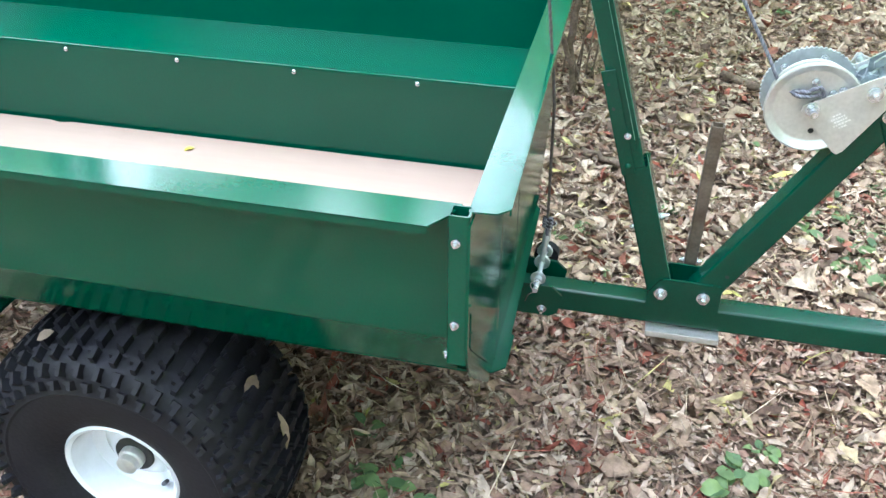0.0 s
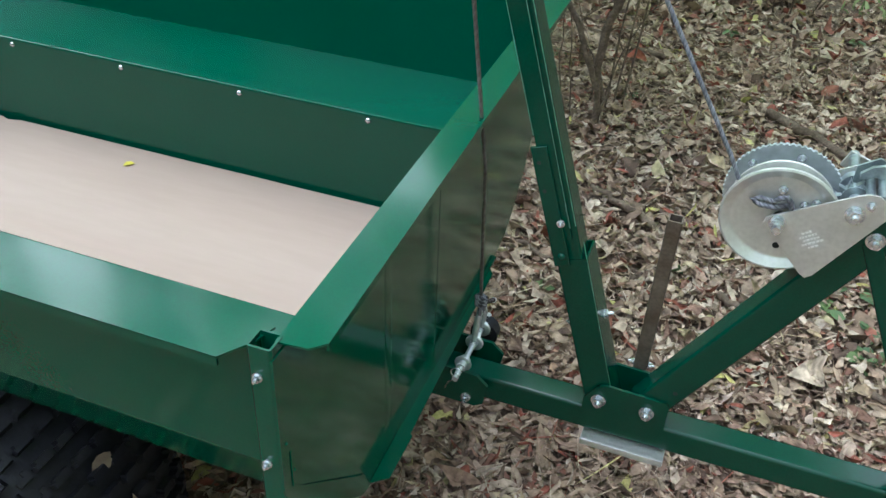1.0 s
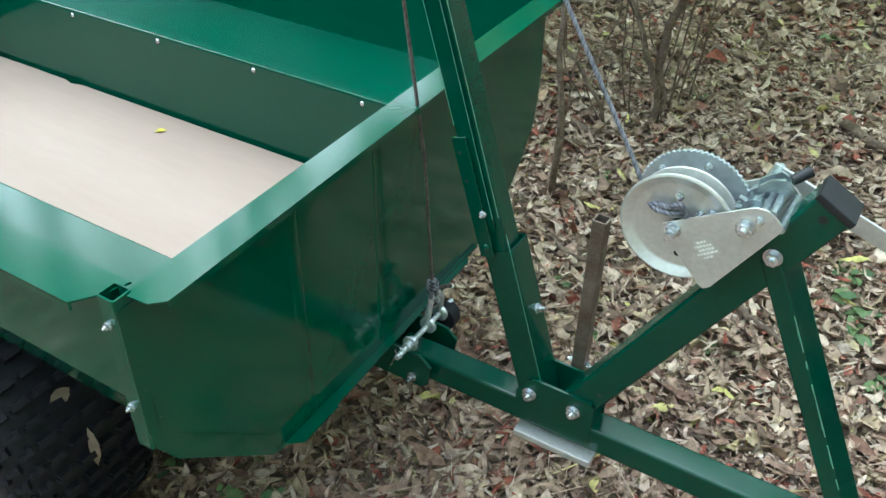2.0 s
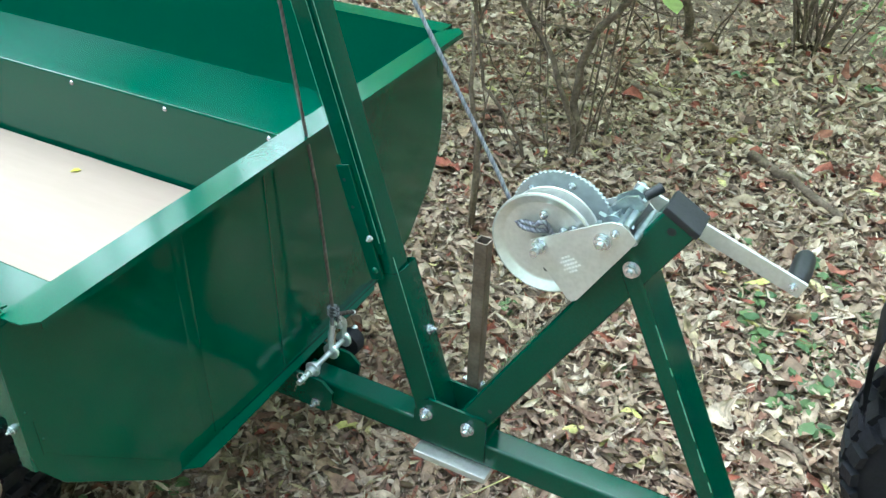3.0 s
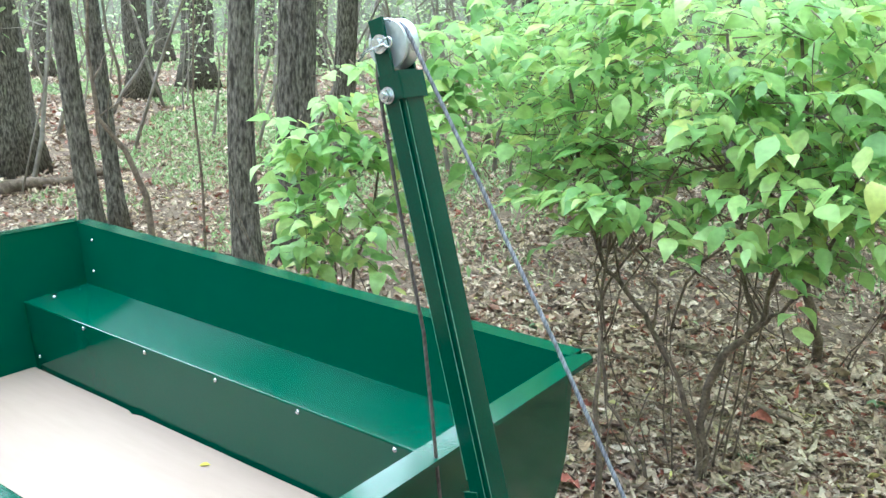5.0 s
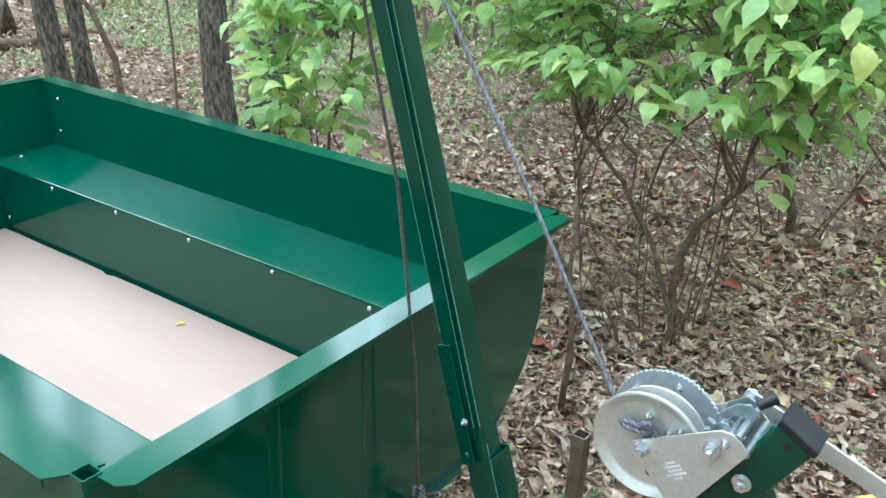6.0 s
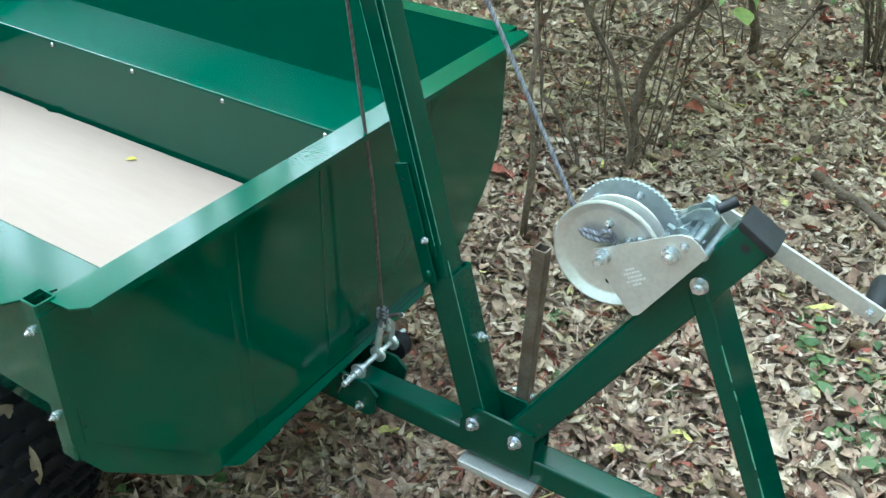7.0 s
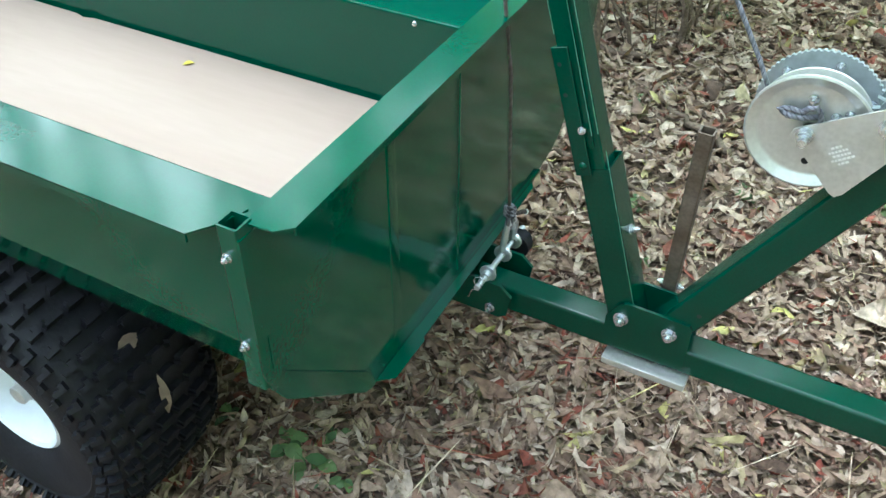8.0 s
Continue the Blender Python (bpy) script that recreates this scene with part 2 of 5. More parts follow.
def lathe(bm, centre, axis, profile, seg=48, side=(0, 0, 1), close=False):
    """Turns a profile of (along, radius) round an axis."""
    x, y, z = basis(axis, side)
    c = Vector(centre)
    rows = []
    for k in range(seg):
        a = 2 * math.pi * k / seg
        d = x * math.cos(a) + y * math.sin(a)
        rows.append([bm.verts.new(c + z * h + d * max(r, 0.0004)) for h, r in profile])
    m = len(profile)
    for k in range(seg):
        j = (k + 1) % seg
        for i in range(m if close else m - 1):
            i2 = (i + 1) % m
            bm.faces.new((rows[k][i], rows[j][i], rows[j][i2], rows[k][i2]))


def plate(bm, pts, offset):
    """A flat sheet with thickness: a polygon of points in space, pushed along offset."""
    o = Vector(offset)
    a = [bm.verts.new(p) for p in pts]
    b = [bm.verts.new(Vector(p) + o) for p in pts]
    bm.faces.new(a[::-1])
    bm.faces.new(b)
    for k in range(len(a)):
        j = (k + 1) % len(a)
        bm.faces.new((a[k], a[j], b[j], b[k]))


def tube_arrays(points, radii, seg=6):
    """A tapering tube along points, as vertices and faces."""
    pts = [Vector(p) for p in points]
    vs, fs = [], []
    ref = Vector((0.31, 0.57, 0.76))
    for k, p in enumerate(pts):
        d = (pts[min(k + 1, len(pts) - 1)] - pts[max(k - 1, 0)])
        x, y, _ = basis(d, ref if abs(d.normalized().dot(ref)) < 0.95 else (1, 0, 0))
        for i in range(seg):
            a = 2 * math.pi * i / seg
            vs.append(tuple(p + (x * math.cos(a) + y * math.sin(a)) * radii[k]))
    for k in range(len(pts) - 1):
        for i in range(seg):
            j = (i + 1) % seg
            fs.append((k * seg + i, k * seg + j, (k + 1) * seg + j, (k + 1) * seg + i))
    fs.append(tuple(range(seg - 1, -1, -1)))
    fs.append(tuple(range((len(pts) - 1) * seg, len(pts) * seg)))
    return vs, fs


def joined(pieces):
    vs, fs = [], []
    for v, f in pieces:
        o = len(vs)
        vs.extend(v)
        fs.extend(tuple(i + o for i in q) for q in f)
    return vs, fs


def rope(name, points, r, mat, parent, label, pitch=0.016, strands=4):
    """A laid rope: strands wound round one another along a line."""
    pts = [Vector(p) for p in points]
    fine = []
    for a, b in zip(pts, pts[1:]):
        n = max(2, int((b - a).length / (pitch / 6)))
        fine += [a.lerp(b, k / n) for k in range(n)]
    fine.append(pts[-1])
    pieces = []
    off, fat = (0.5, 0.62) if strands < 6 else (0.68, 2.5 / strands)
    lens = [0.0]
    for a, b in zip(fine, fine[1:]):
        lens.append(lens[-1] + (b - a).length)
    for s in range(strands):
        path = []
        for k, p in enumerate(fine):
            d = fine[min(k + 1, len(fine) - 1)] - fine[max(k - 1, 0)]
            x, y, _ = basis(d, (0, 1, 0) if abs(d.normalized().y) < 0.9 else (1, 0, 0))
            a = 2 * math.pi * (s / strands + lens[k] / pitch)
            path.append(p + (x * math.cos(a) + y * math.sin(a)) * r * off)
        pieces.append(tube_arrays(path, [r * fat] * len(path), 5))
    vs, fs = joined(pieces)
    return put(name, raw_mesh(name, vs, fs, mat), Matrix.Identity(4), parent, label)

# ---- ground ----
def ground_height(x, y):
    """Nearly level under the trailer, rising gently behind it, with small swells."""
    t = min(max((y - 0.7) / 1.7, 0.0), 1.0)
    h = 0.025 + 0.145 * t * t * (3 - 2 * t)
    if y > 2.4:
        h += 0.03 * (1 - math.exp(-(y - 2.4) / 3.0))
    far = max(0.0, math.hypot(x, y) - 5.0)
    h += 0.12 * (1 - math.exp(-far / 8.0)) + 0.022 * min(max(0.0, far - 2.0), 16.0)
    h += 0.02 * noise.noise(Vector((x * 0.9, y * 0.9, 3.1))) + 0.05 * min(1.0, far / 6) * noise.noise(Vector((x * 0.25, y * 0.25, 7.7)))
    return h


def build_ground():
    xs = sorted({round(v, 3) for v in [*np.arange(-6, 6.01, 0.12), *np.arange(-16, 16.1, 0.8), *np.arange(-60, 61, 6), *np.arange(-300, 301, 60)]})
    ys = sorted({round(v, 3) for v in [*np.arange(-4, 8.01, 0.12), *np.arange(-14, 18.1, 0.8), *np.arange(-60, 61, 6), *np.arange(-300, 301, 60)]})
    vs = [(x, y, ground_height(x, y) + 0.006 * noise.noise(Vector((x * 9, y * 9, 0)))) for y in ys for x in xs]
    n = len(xs)
    fs = [(j * n + i, j * n + i + 1, (j + 1) * n + i + 1, (j + 1) * n + i) for j in range(len(ys) - 1) for i in range(n - 1)]
    tagged(put("ground", raw_mesh("ground", vs, fs, SOIL), Matrix.Identity(4)), "dark woodland soil under fallen leaves", "ground", kind="structure")


build_ground()

# ---- the trailer ----
trailer = thing("dump_trailer", (-0.6, 0.55, 0.02), "dark green steel dump trailer with winch mast and plywood bed", "trailer")
YC = 0.55


def hex_bolt_shape(name, r, shank, mat=None):
    """A washer, a hex nut and the end of a stud, along +z."""
    bm = bmesh.new()
    cylinder(bm, (0, 0, 0), (0, 0, 0.0022), r * 1.5, seg=20)
    cylinder(bm, (0, 0, 0.0022), (0, 0, 0.0022 + r * 1.0), r * 1.12, seg=6)
    cylinder(bm, (0, 0, 0.002 + r), (0, 0, 0.002 + r + shank), r * 0.6, r * 0.5, seg=12)
    return shape(bm, mat or BOLT, name)


BOLT_BIG = hex_bolt_shape("bolt_large", 0.0085, 0.006)
BOLT_MID = hex_bolt_shape("bolt_medium", 0.0062, 0.009)
BOLT_SMALL = hex_bolt_shape("bolt_small", 0.0042, 0.004)


def rivet_shape(mat):
    bm = bmesh.new()
    lathe(bm, (0, 0, 0), (0, 0, 1), [(0.0, 0.0062), (0.0012, 0.006), (0.003, 0.0042), (0.0037, 0.002), (0.0038, 0.0)], seg=12, side=(1, 0, 0))
    return shape(bm, mat, "rivet")


RIVET = rivet_shape(BOLT)
RIVET_PAINTED = rivet_shape(GREEN)


def facing(at, normal):
    return Matrix.Translation(at) @ Vector(normal).to_track_quat("Z", "Y").to_matrix().to_4x4()


def bolt(parent, at, normal, me=None, name="bolt"):
    return put(name, me or BOLT_MID, facing(at, normal), parent)


# tub: front panel with its folded rim
XF = 0.016
bm = bmesh.new()
outline = [(-0.0145, 0.918), (-0.0155, 0.72), (-0.009, 0.685), (0.018, 0.638), (0.185, 0.478), (0.205, 0.468), (0.85, 0.474), (0.915, 0.484), (0.956, 0.506), (1.0, 0.546), (1.045, 0.588), (1.085, 0.645), (1.104, 0.70), (1.111, 0.76), (1.107, 0.928)]


def px(y):
    """The front panel stands a little askew."""
    return XF - 0.014 * y / 1.1


plate(bm, [(px(y), y, z) for y, z in outline], (-0.003, 0, 0))
plate(bm, [(0.009, 0.004, 0.9295), (0.046, 0.007, 0.9295), (0.062, 0.023, 0.9295), (0.050, 0.56, 0.932), (0.042, 1.122, 0.936), (0.02, 1.14, 0.936), (-0.006, 1.10, 0.936)], (0, 0, -0.0025))
plate(bm, [(0.059, 0.023, 0.9275), (0.062, 0.023, 0.9275), (0.050, 0.56, 0.930), (0.042, 1.122, 0.934), (0.039, 1.122, 0.934), (0.047, 0.56, 0.930)], (0, 0, -0.009))
plate(bm, [(px(0.22), 0.22, 0.4695), (0.034, 0.245, 0.4695), (0.022, 0.785, 0.4755), (px(0.81), 0.81, 0.4755)], (0, 0, 0.0026))
front_panel = part("front_panel", bm, GREEN, trailer, "glossy dark green front panel with a folded rim")
bm = bmesh.new()
plate(bm, [(XF - 0.002, 0.215, 0.4725), (0.038, 0.235, 0.4725), (0.038, 0.325, 0.4735), (XF - 0.004, 0.345, 0.4735)], (0, 0, 0.0024))
part("lower_gusset", bm, GREEN, front_panel)
bm = bmesh.new()
plate(bm, [(XF + 0.0002, y, z) for y, z in ((0.002, 0.766), (0.0045, 0.766), (0.0045, 0.709), (0.0255, 0.684), (0.195, 0.5155), (0.195, 0.5125), (0.0235, 0.682), (0.002, 0.707))], (0.0012, 0, 0))
part("weld_seam", bm, GREEN, front_panel)
for y, z in ((-0.004, 0.786), (0.008, 0.73), (0.235, 0.492)):
    put("rivet", RIVET_PAINTED, facing((XF + 0.0003, y, z), (1, 0, 0)) @ Matrix.Diagonal((0.35, 0.35, 0.5, 1)), front_panel)

for y0, y1, z1 in ((0.272, 0.302, 0.908), (0.484, 0.496, 0.91)):
    bm = bmesh.new()
    plate(bm, [(px(y0) - 0.0005, y0, 0.486), (px(y0) + 0.0008, y0 + 0.006, 0.486), (px(y1) + 0.0008, y1 - 0.006, 0.486), (px(y1) - 0.0005, y1, 0.486)], (0, 0, z1 - 0.486))
    part("pressed_rib", bm, GREEN, front_panel)

# tub: walls with rims, shelves, tailgate, floor
def fold(bm, profile, x0, x1, t=0.003):
    """A sheet folded along x: a profile in y and z, swept from x0 to x1, with thickness."""
    n = len(profile)
    nor = []
    for k in range(n):
        a, b = Vector(profile[max(k - 1, 0)]), Vector(profile[min(k + 1, n - 1)])
        d = (b - a).normalized()
        nor.append(Vector((-d.y, d.x)))
    loops = []
    for x in (x0, x1):
        loops.append([bm.verts.new((x, p[0] + q.x * t / 2, p[1] + q.y * t / 2)) for p, q in zip(profile, nor)] +
                     [bm.verts.new((x, p[0] - q.x * t / 2, p[1] - q.y * t / 2)) for p, q in reversed(list(zip(profile, nor)))])
    m = len(loops[0])
    for k in range(m):
        j = (k + 1) % m
        bm.faces.new((loops[0][k], loops[0][j], loops[1][j], loops[1][k]))
    for k in range(n - 1):
        for lp in loops:
            bm.faces.new((lp[k], lp[k + 1], lp[m - 2 - k], lp[m - 1 - k]))


XB = -1.79
bm = bmesh.new()
fold(bm, [(0.09, 0.609), (0.062, 0.6115), (0.0275, 0.698), (0.0245, 0.707), (0.026, 0.92)], XB, -0.014)
plate(bm, [(-0.004, 0.028, 0.9255), (-0.012, 0.0, 0.9255), (-0.036, -0.036, 0.9255), (-1.87, -0.036, 0.9255), (-1.87, 0.028, 0.9255)], (0, 0, -0.0028))
plate(bm, [(-0.036, -0.033, 0.9235), (-0.036, -0.036, 0.9235), (-1.87, -0.036, 0.9235), (-1.87, -0.033, 0.9235)], (0, 0, -0.011))
plate(bm, [(XB, 0.026, 0.735), (-1.80, 0.026, 0.735), (-1.874, 0.026, 0.92), (XB, 0.026, 0.92)], (0, -0.003, 0))
near_wall = part("side_wall", bm, GREEN, trailer, "green side wall with an outward folded rim")
bm = bmesh.new()
fold(bm, [(1.01, 0.609), (1.045, 0.6115), (1.074, 0.698), (1.080, 0.74), (1.102, 0.934)], XB, -0.006)
plate(bm, [(0.0, 1.10, 0.9365), (0.0, 1.15, 0.9365), (-1.89, 1.158, 0.9365), (-1.89, 1.10, 0.9365)], (0, 0, -0.0028))
plate(bm, [(0.0, 1.148, 0.9345), (0.0, 1.151, 0.9345), (-1.89, 1.159, 0.9345), (-1.89, 1.156, 0.9345)], (0, 0, -0.011))
plate(bm, [(XB, 1.078, 0.735), (-1.80, 1.078, 0.735), (-1.874, 1.101, 0.934), (XB, 1.101, 0.934)], (0, 0.003, 0))
far_wall = part("side_wall", bm, GREEN, trailer, "green side wall with an outward folded rim")
for x, z in ((-1.78, 0.89), (-1.765, 0.79)):
    put("rivet", RIVET, facing((x, 1.0775 + (z - 0.735) * 0.115, z), (0, -1, 0)), far_wall)

bm = bmesh.new()
plate(bm, [(-1.772, 0.0, 0.5), (-1.772, 1.08, 0.5), (-1.80, 1.09, 0.73), (-1.872, 1.112, 0.942), (-1.872, 0.0, 0.936), (-1.80, 0.02, 0.73)], (-0.003, 0, 0))
plate(bm, [(-1.868, 0.0, 0.936), (-1.868, 1.10, 0.942), (-1.91, 1.12, 0.942), (-1.91, -0.02, 0.936)], (0, 0, -0.003))
part("tailgate", bm, GREEN, trailer, "plain green tailgate at the rear of the tub")

for name_y, sgn in ((0.86, 1), (0.252, -1)):
    bm = bmesh.new()
    out = 1.079 if sgn > 0 else 0.026
    zo = 0.741 if sgn > 0 else 0.732
    fold(bm, [(name_y + 0.007 * sgn, 0.506), (name_y, 0.7285), (name_y + 0.0015 * sgn, 0.7315), (name_y + 0.004 * sgn, 0.7325), (out, zo)], -1.80, XF - 0.02 * (sgn > 0) - 0.005, 0.0025)
    bench = part("wheel_shelf", bm, GREEN, trailer, "green folded sheet shelf over the wheel, riveted along its edge")
    for k in range(6):
        x = -0.284 - 0.2973 * k
        if x > -1.77:
            put("rivet", RIVET, facing((x, name_y - 0.0016 * sgn, 0.7195), (0, -sgn, 0)) @ Matrix.Rotation(0.3 * k, 4, "Z"), bench)
    if sgn > 0:
        for z in (0.715, 0.65, 0.56):
            put("rivet", RIVET, facing((-1.748, name_y + 0.004, z), (0, -1, 0)), bench)
        for y in (0.94, 1.03):
            put("rivet", RIVET, facing((-1.765, y, 0.7375), (0, 0, 1)), bench)

bm = bmesh.new()
plate(bm, [(-1.775, 0.21, 0.472), (XF - 0.004, 0.21, 0.472), (XF - 0.004, 0.84, 0.476), (-1.775, 0.84, 0.476)], (0, 0, 0.006))
part("tub_floor", bm, GREEN_STEEL, trailer)
bm = bmesh.new()
plate(bm, [(-1.775, 0.085, 0.6085), (XF - 0.006, 0.085, 0.6085), (XF - 0.006, 0.238, 0.604), (-1.775, 0.238, 0.604)], (0, 0, 0.003))
part("lower_side_sheet", bm, GREEN, trailer)
bm = bmesh.new()
plate(bm, [(-1.775, 1.012, 0.6085), (XF - 0.02, 1.012, 0.6085), (XF - 0.02, 0.866, 0.604), (-1.775, 0.866, 0.604)], (0, 0, 0.003))
part("lower_side_sheet", bm, GREEN, trailer)

# corner posts
for y, far in ((0.0, False), (1.098, True)):
    bm = bmesh.new()
    square_tube(bm, (0.0 if not far else -0.012, y, 0.686 if not far else 0.84), (0.0 if not far else -0.012, y, 0.9315), 0.029, 0.029, 0.0028, 0.004)
    post = part("corner_post", bm, GREEN, trailer, "square green corner post with an open end")
    if not far:
        for z in (0.891, 0.757):
            bolt(post, (-0.003, y - 0.0146, z), (0, -1, 0), BOLT_SMALL)
bolt(near_wall, (-0.026, 0.0435, 0.656), (0, -1, -0.4), BOLT_SMALL)

# chassis under the tub
bm = bmesh.new()
for y in (0.34, 0.76):
    square_tube(bm, (-1.74, y, 0.44), (-0.03, y, 0.44), 0.055, 0.04)
for x in (-1.70, -0.90, -0.40, -0.05):
    square_tube(bm, (x, 0.32, 0.44), (x, 0.78, 0.44), 0.05, 0.04, side=(0, 0, 1))
part("chassis", bm, GREEN_STEEL, trailer)
bm = bmesh.new()
square_tube(bm, (-0.615, 0.20, 0.293), (-0.615, 0.90, 0.293), 0.05, 0.05, side=(1, 0, 0))
for y in (0.34, 0.76):
    plate(bm, [(-0.76, y - 0.02, 0.415), (-0.56, y - 0.02, 0.415), (-0.62, y - 0.02, 0.28), (-0.70, y - 0.02, 0.28)], (0, 0.006, 0))
    plate(bm, [(-0.76, y + 0.014, 0.415), (-0.56, y + 0.014, 0.415), (-0.62, y + 0.014, 0.28), (-0.70, y + 0.014, 0.28)], (0, 0.006, 0))
part("axle", bm, GREEN_STEEL, trailer)
bm = bmesh.new()
plate(bm, [(-0.93, 0.075, 0.585), (-0.74, 0.075, 0.60), (-0.74, 0.075, 0.63), (-0.93, 0.075, 0.64)], (0, 0.005, 0))
plate(bm, [(-1.02, 0.06, 0.50), (-0.90, 0.06, 0.50), (-0.90, 0.20, 0.50), (-1.02, 0.20, 0.50)], (0, 0, 0.006))
side_bracket = part("side_bracket", bm, GREEN_STEEL, trailer)
for x in (-0.86, -0.80):
    bolt(side_bracket, (x, 0.074, 0.618), (0, -1, 0), BOLT_SMALL)


# wheels
def build_wheel(cx, cy, cz, sgn):
    """A knobbly low-pressure tyre on a white steel rim; sgn: the way its outer face looks along y."""
    axis = (0, sgn, 0)
    bm = bmesh.new()
    face = [(0.060, 0.018), (0.060, 0.045), (0.052, 0.056), (0.040, 0.072), (0.052, 0.092), (0.090, 0.098), (0.107, 0.101), (0.112, 0.108), (0.108, 0.1125), (0.098, 0.109),
            (0.07, 0.104), (-0.10, 0.104), (-0.107, 0.112), (-0.10, 0.10), (0.03, 0.09), (0.03, 0.02)]
    lathe(bm, (cx, cy, cz), axis, face, 64)
    wheel = part("wheel", bm, RIM_WHITE, trailer, "white enamelled steel wheel rim")
    bm = bmesh.new()
    prof = [(0.100, 0.106), (0.112, 0.116), (0.124, 0.14), (0.132, 0.172), (0.134, 0.198), (0.1335, 0.206), (0.136, 0.210), (0.1335, 0.215), (0.130, 0.232), (0.122, 0.250), (0.105, 0.263), (0.07, 0.271), (0.0, 0.274)]
    prof += [(-a, r) for a, r in reversed(prof[:-1])]
    lathe(bm, (cx, cy, cz), axis, prof, 72)
    x0, y0, z0 = basis(axis, (0, 0, 1))
    # knobs: (along the axle, radius, length along the axle, tilt), all rows in step so that deep grooves run across
    rows = [(0.130, 0.226, 0.018, 1.0), (0.121, 0.249, 0.026, 0.72), (0.098, 0.2655, 0.026, 0.3), (0.064, 0.2725, 0.036, 0.08), (0.021, 0.2745, 0.036, 0.0)]
    rows = rows + [(-a, r, w, -t) for a, r, w, t in rows]
    count = 46
    for ri, (h, r, w, tilt) in enumerate(rows):
        for k in range(count):
            a = 2 * math.pi * (k + (0.5 if ri % 5 == 1 else 0.0)) / count
            d = x0 * math.cos(a) + y0 * math.sin(a)
            up = (d * math.cos(tilt) + z0 * math.sin(tilt)).normalized()
            tang = z0.cross(d)
            m = Matrix((tang, up.cross(tang), up)).transposed().to_4x4()
            m.translation = Vector((cx, cy, cz)) + d * r + z0 * h
            ln = 2 * math.pi * r / count
            side = abs(h) > 0.09
            # shoulder knobs are hooked: a bar with a toe; tread knobs are plain bars with a sipe
            blocks = (((-0.28, -0.46), (-0.03, 0.46)), ((-0.03, -0.46), (0.22, -0.1))) if side else (((-0.25, -0.46), (0.0, 0.46)), ((0.0, -0.46), (0.17, 0.34)))
            for lo, hi in blocks:
                vs = [bm.verts.new(m @ Vector((ln * (sx + (0.03 if sz > 0 else 0.0) * (1 if sx < 0 else -1)), w * sy * (0.94 if sz > 0 else 1.0), sz))) for sz in (-0.003, 0.0135) for sx, sy in ((lo[0], lo[1]), (hi[0], lo[1]), (hi[0], hi[1]), (lo[0], hi[1]))]
                for f in ((4, 5, 6, 7), (0, 1, 5, 4), (1, 2, 6, 5), (2, 3, 7, 6), (3, 0, 4, 7)):
                    bm.faces.new([vs[i] for i in f])
    part("tyre", bm, RUBBER, wheel, "black knobbly low-pressure tyre", 30)
    bm = bmesh.new()
    lathe(bm, (cx, cy, cz), axis, [(0.02, 0.024), (0.078, 0.024), (0.081, 0.0215), (0.082, 0.019), (0.094, 0.019), (0.096, 0.0165), (0.097, 0.0)], 28)
    part("hub", bm, BRUSHED, wheel, "dull steel hub cap")
    bm = bmesh.new()
    lathe(bm, (cx, cy, cz), axis, [(0.054, 0.038), (0.064, 0.038), (0.066, 0.034), (0.066, 0.02), (0.054, 0.02)], 24)
    part("hub_flange", bm, DARK, wheel)
    bm = bmesh.new()
    cylinder(bm, (cx + 0.036, cy + sgn * 0.05, cz - 0.085), (cx + 0.068, cy + sgn * 0.08, cz - 0.036), 0.0048, 0.004, 10)
    part("valve", bm, PLASTIC, wheel)
    return wheel


build_wheel(-0.615, 0.105, 0.293, -1)
build_wheel(-0.615, 1.022, 0.293, 1)

# tongue, hinge bracket and saddle
def tongue_z(x):
    return 0.4225 + 0.004 * x


bm = bmesh.new()
square_tube(bm, (0.02, YC, tongue_z(0.02)), (1.45, YC, tongue_z(1.45)), 0.052, 0.05, 0.004, 0.006)
tongue = part("tongue", bm, GREEN_STEEL, trailer, "square green steel tow tongue")
bm = bmesh.new()
square_tube(bm, (1.45, YC, tongue_z(1.45)), (1.56, YC, tongue_z(1.56) + 0.01), 0.04, 0.045)
part("coupler", bm, GREEN_STEEL, tongue)
bm = bmesh.new()
for y in (0.5035, 0.5955):
    plate(bm, [(-0.10, y, 0.395), (0.085, y, 0.395), (0.10, y, 0.405), (0.107, y, 0.448), (0.085, y, 0.468), (-0.02, y, 0.472), (-0.10, y, 0.472)], (0, 0.006, 0))
plate(bm, [(-0.10, 0.509, 0.395), (0.0, 0.509, 0.395), (0.0, 0.597, 0.395), (-0.10, 0.597, 0.395)], (0, 0, 0.005))
hinge = part("hinge_bracket", bm, GREEN_STEEL, trailer, "green hinge bracket between tub and tongue")
bolt(hinge, (0.069, 0.503, 0.413), (0, -1, 0))
bm = bmesh.new()
cylinder(bm, (0.058, 0.626, 0.458), (0.058, 0.648, 0.458), 0.026, seg=28)
cylinder(bm, (0.058, 0.648, 0.458), (0.058, 0.658, 0.458), 0.02, seg=28)
part("rubber_stop", bm, RUBBER, trailer, "black rubber stop beside the hinge")
bm = bmesh.new()
PIN = Vector((0.055, 0.0, 0.475))


def on_pin(y, dx=0.0, dz=0.0):
    return PIN + Vector((dx, y, dz))


cylinder(bm, on_pin(0.474), on_pin(0.664), 0.0053, seg=16)
cylinder(bm, on_pin(0.5165), on_pin(0.5195), 0.0155, seg=22)
cylinder(bm, on_pin(0.5195), on_pin(0.529), 0.0105, seg=16)
cylinder(bm, on_pin(0.505), on_pin(0.5165), 0.0088, seg=16)
pin = part("clevis_pin", bm, ZINC, trailer, "bright zinc clevis pin with a hairpin clip")


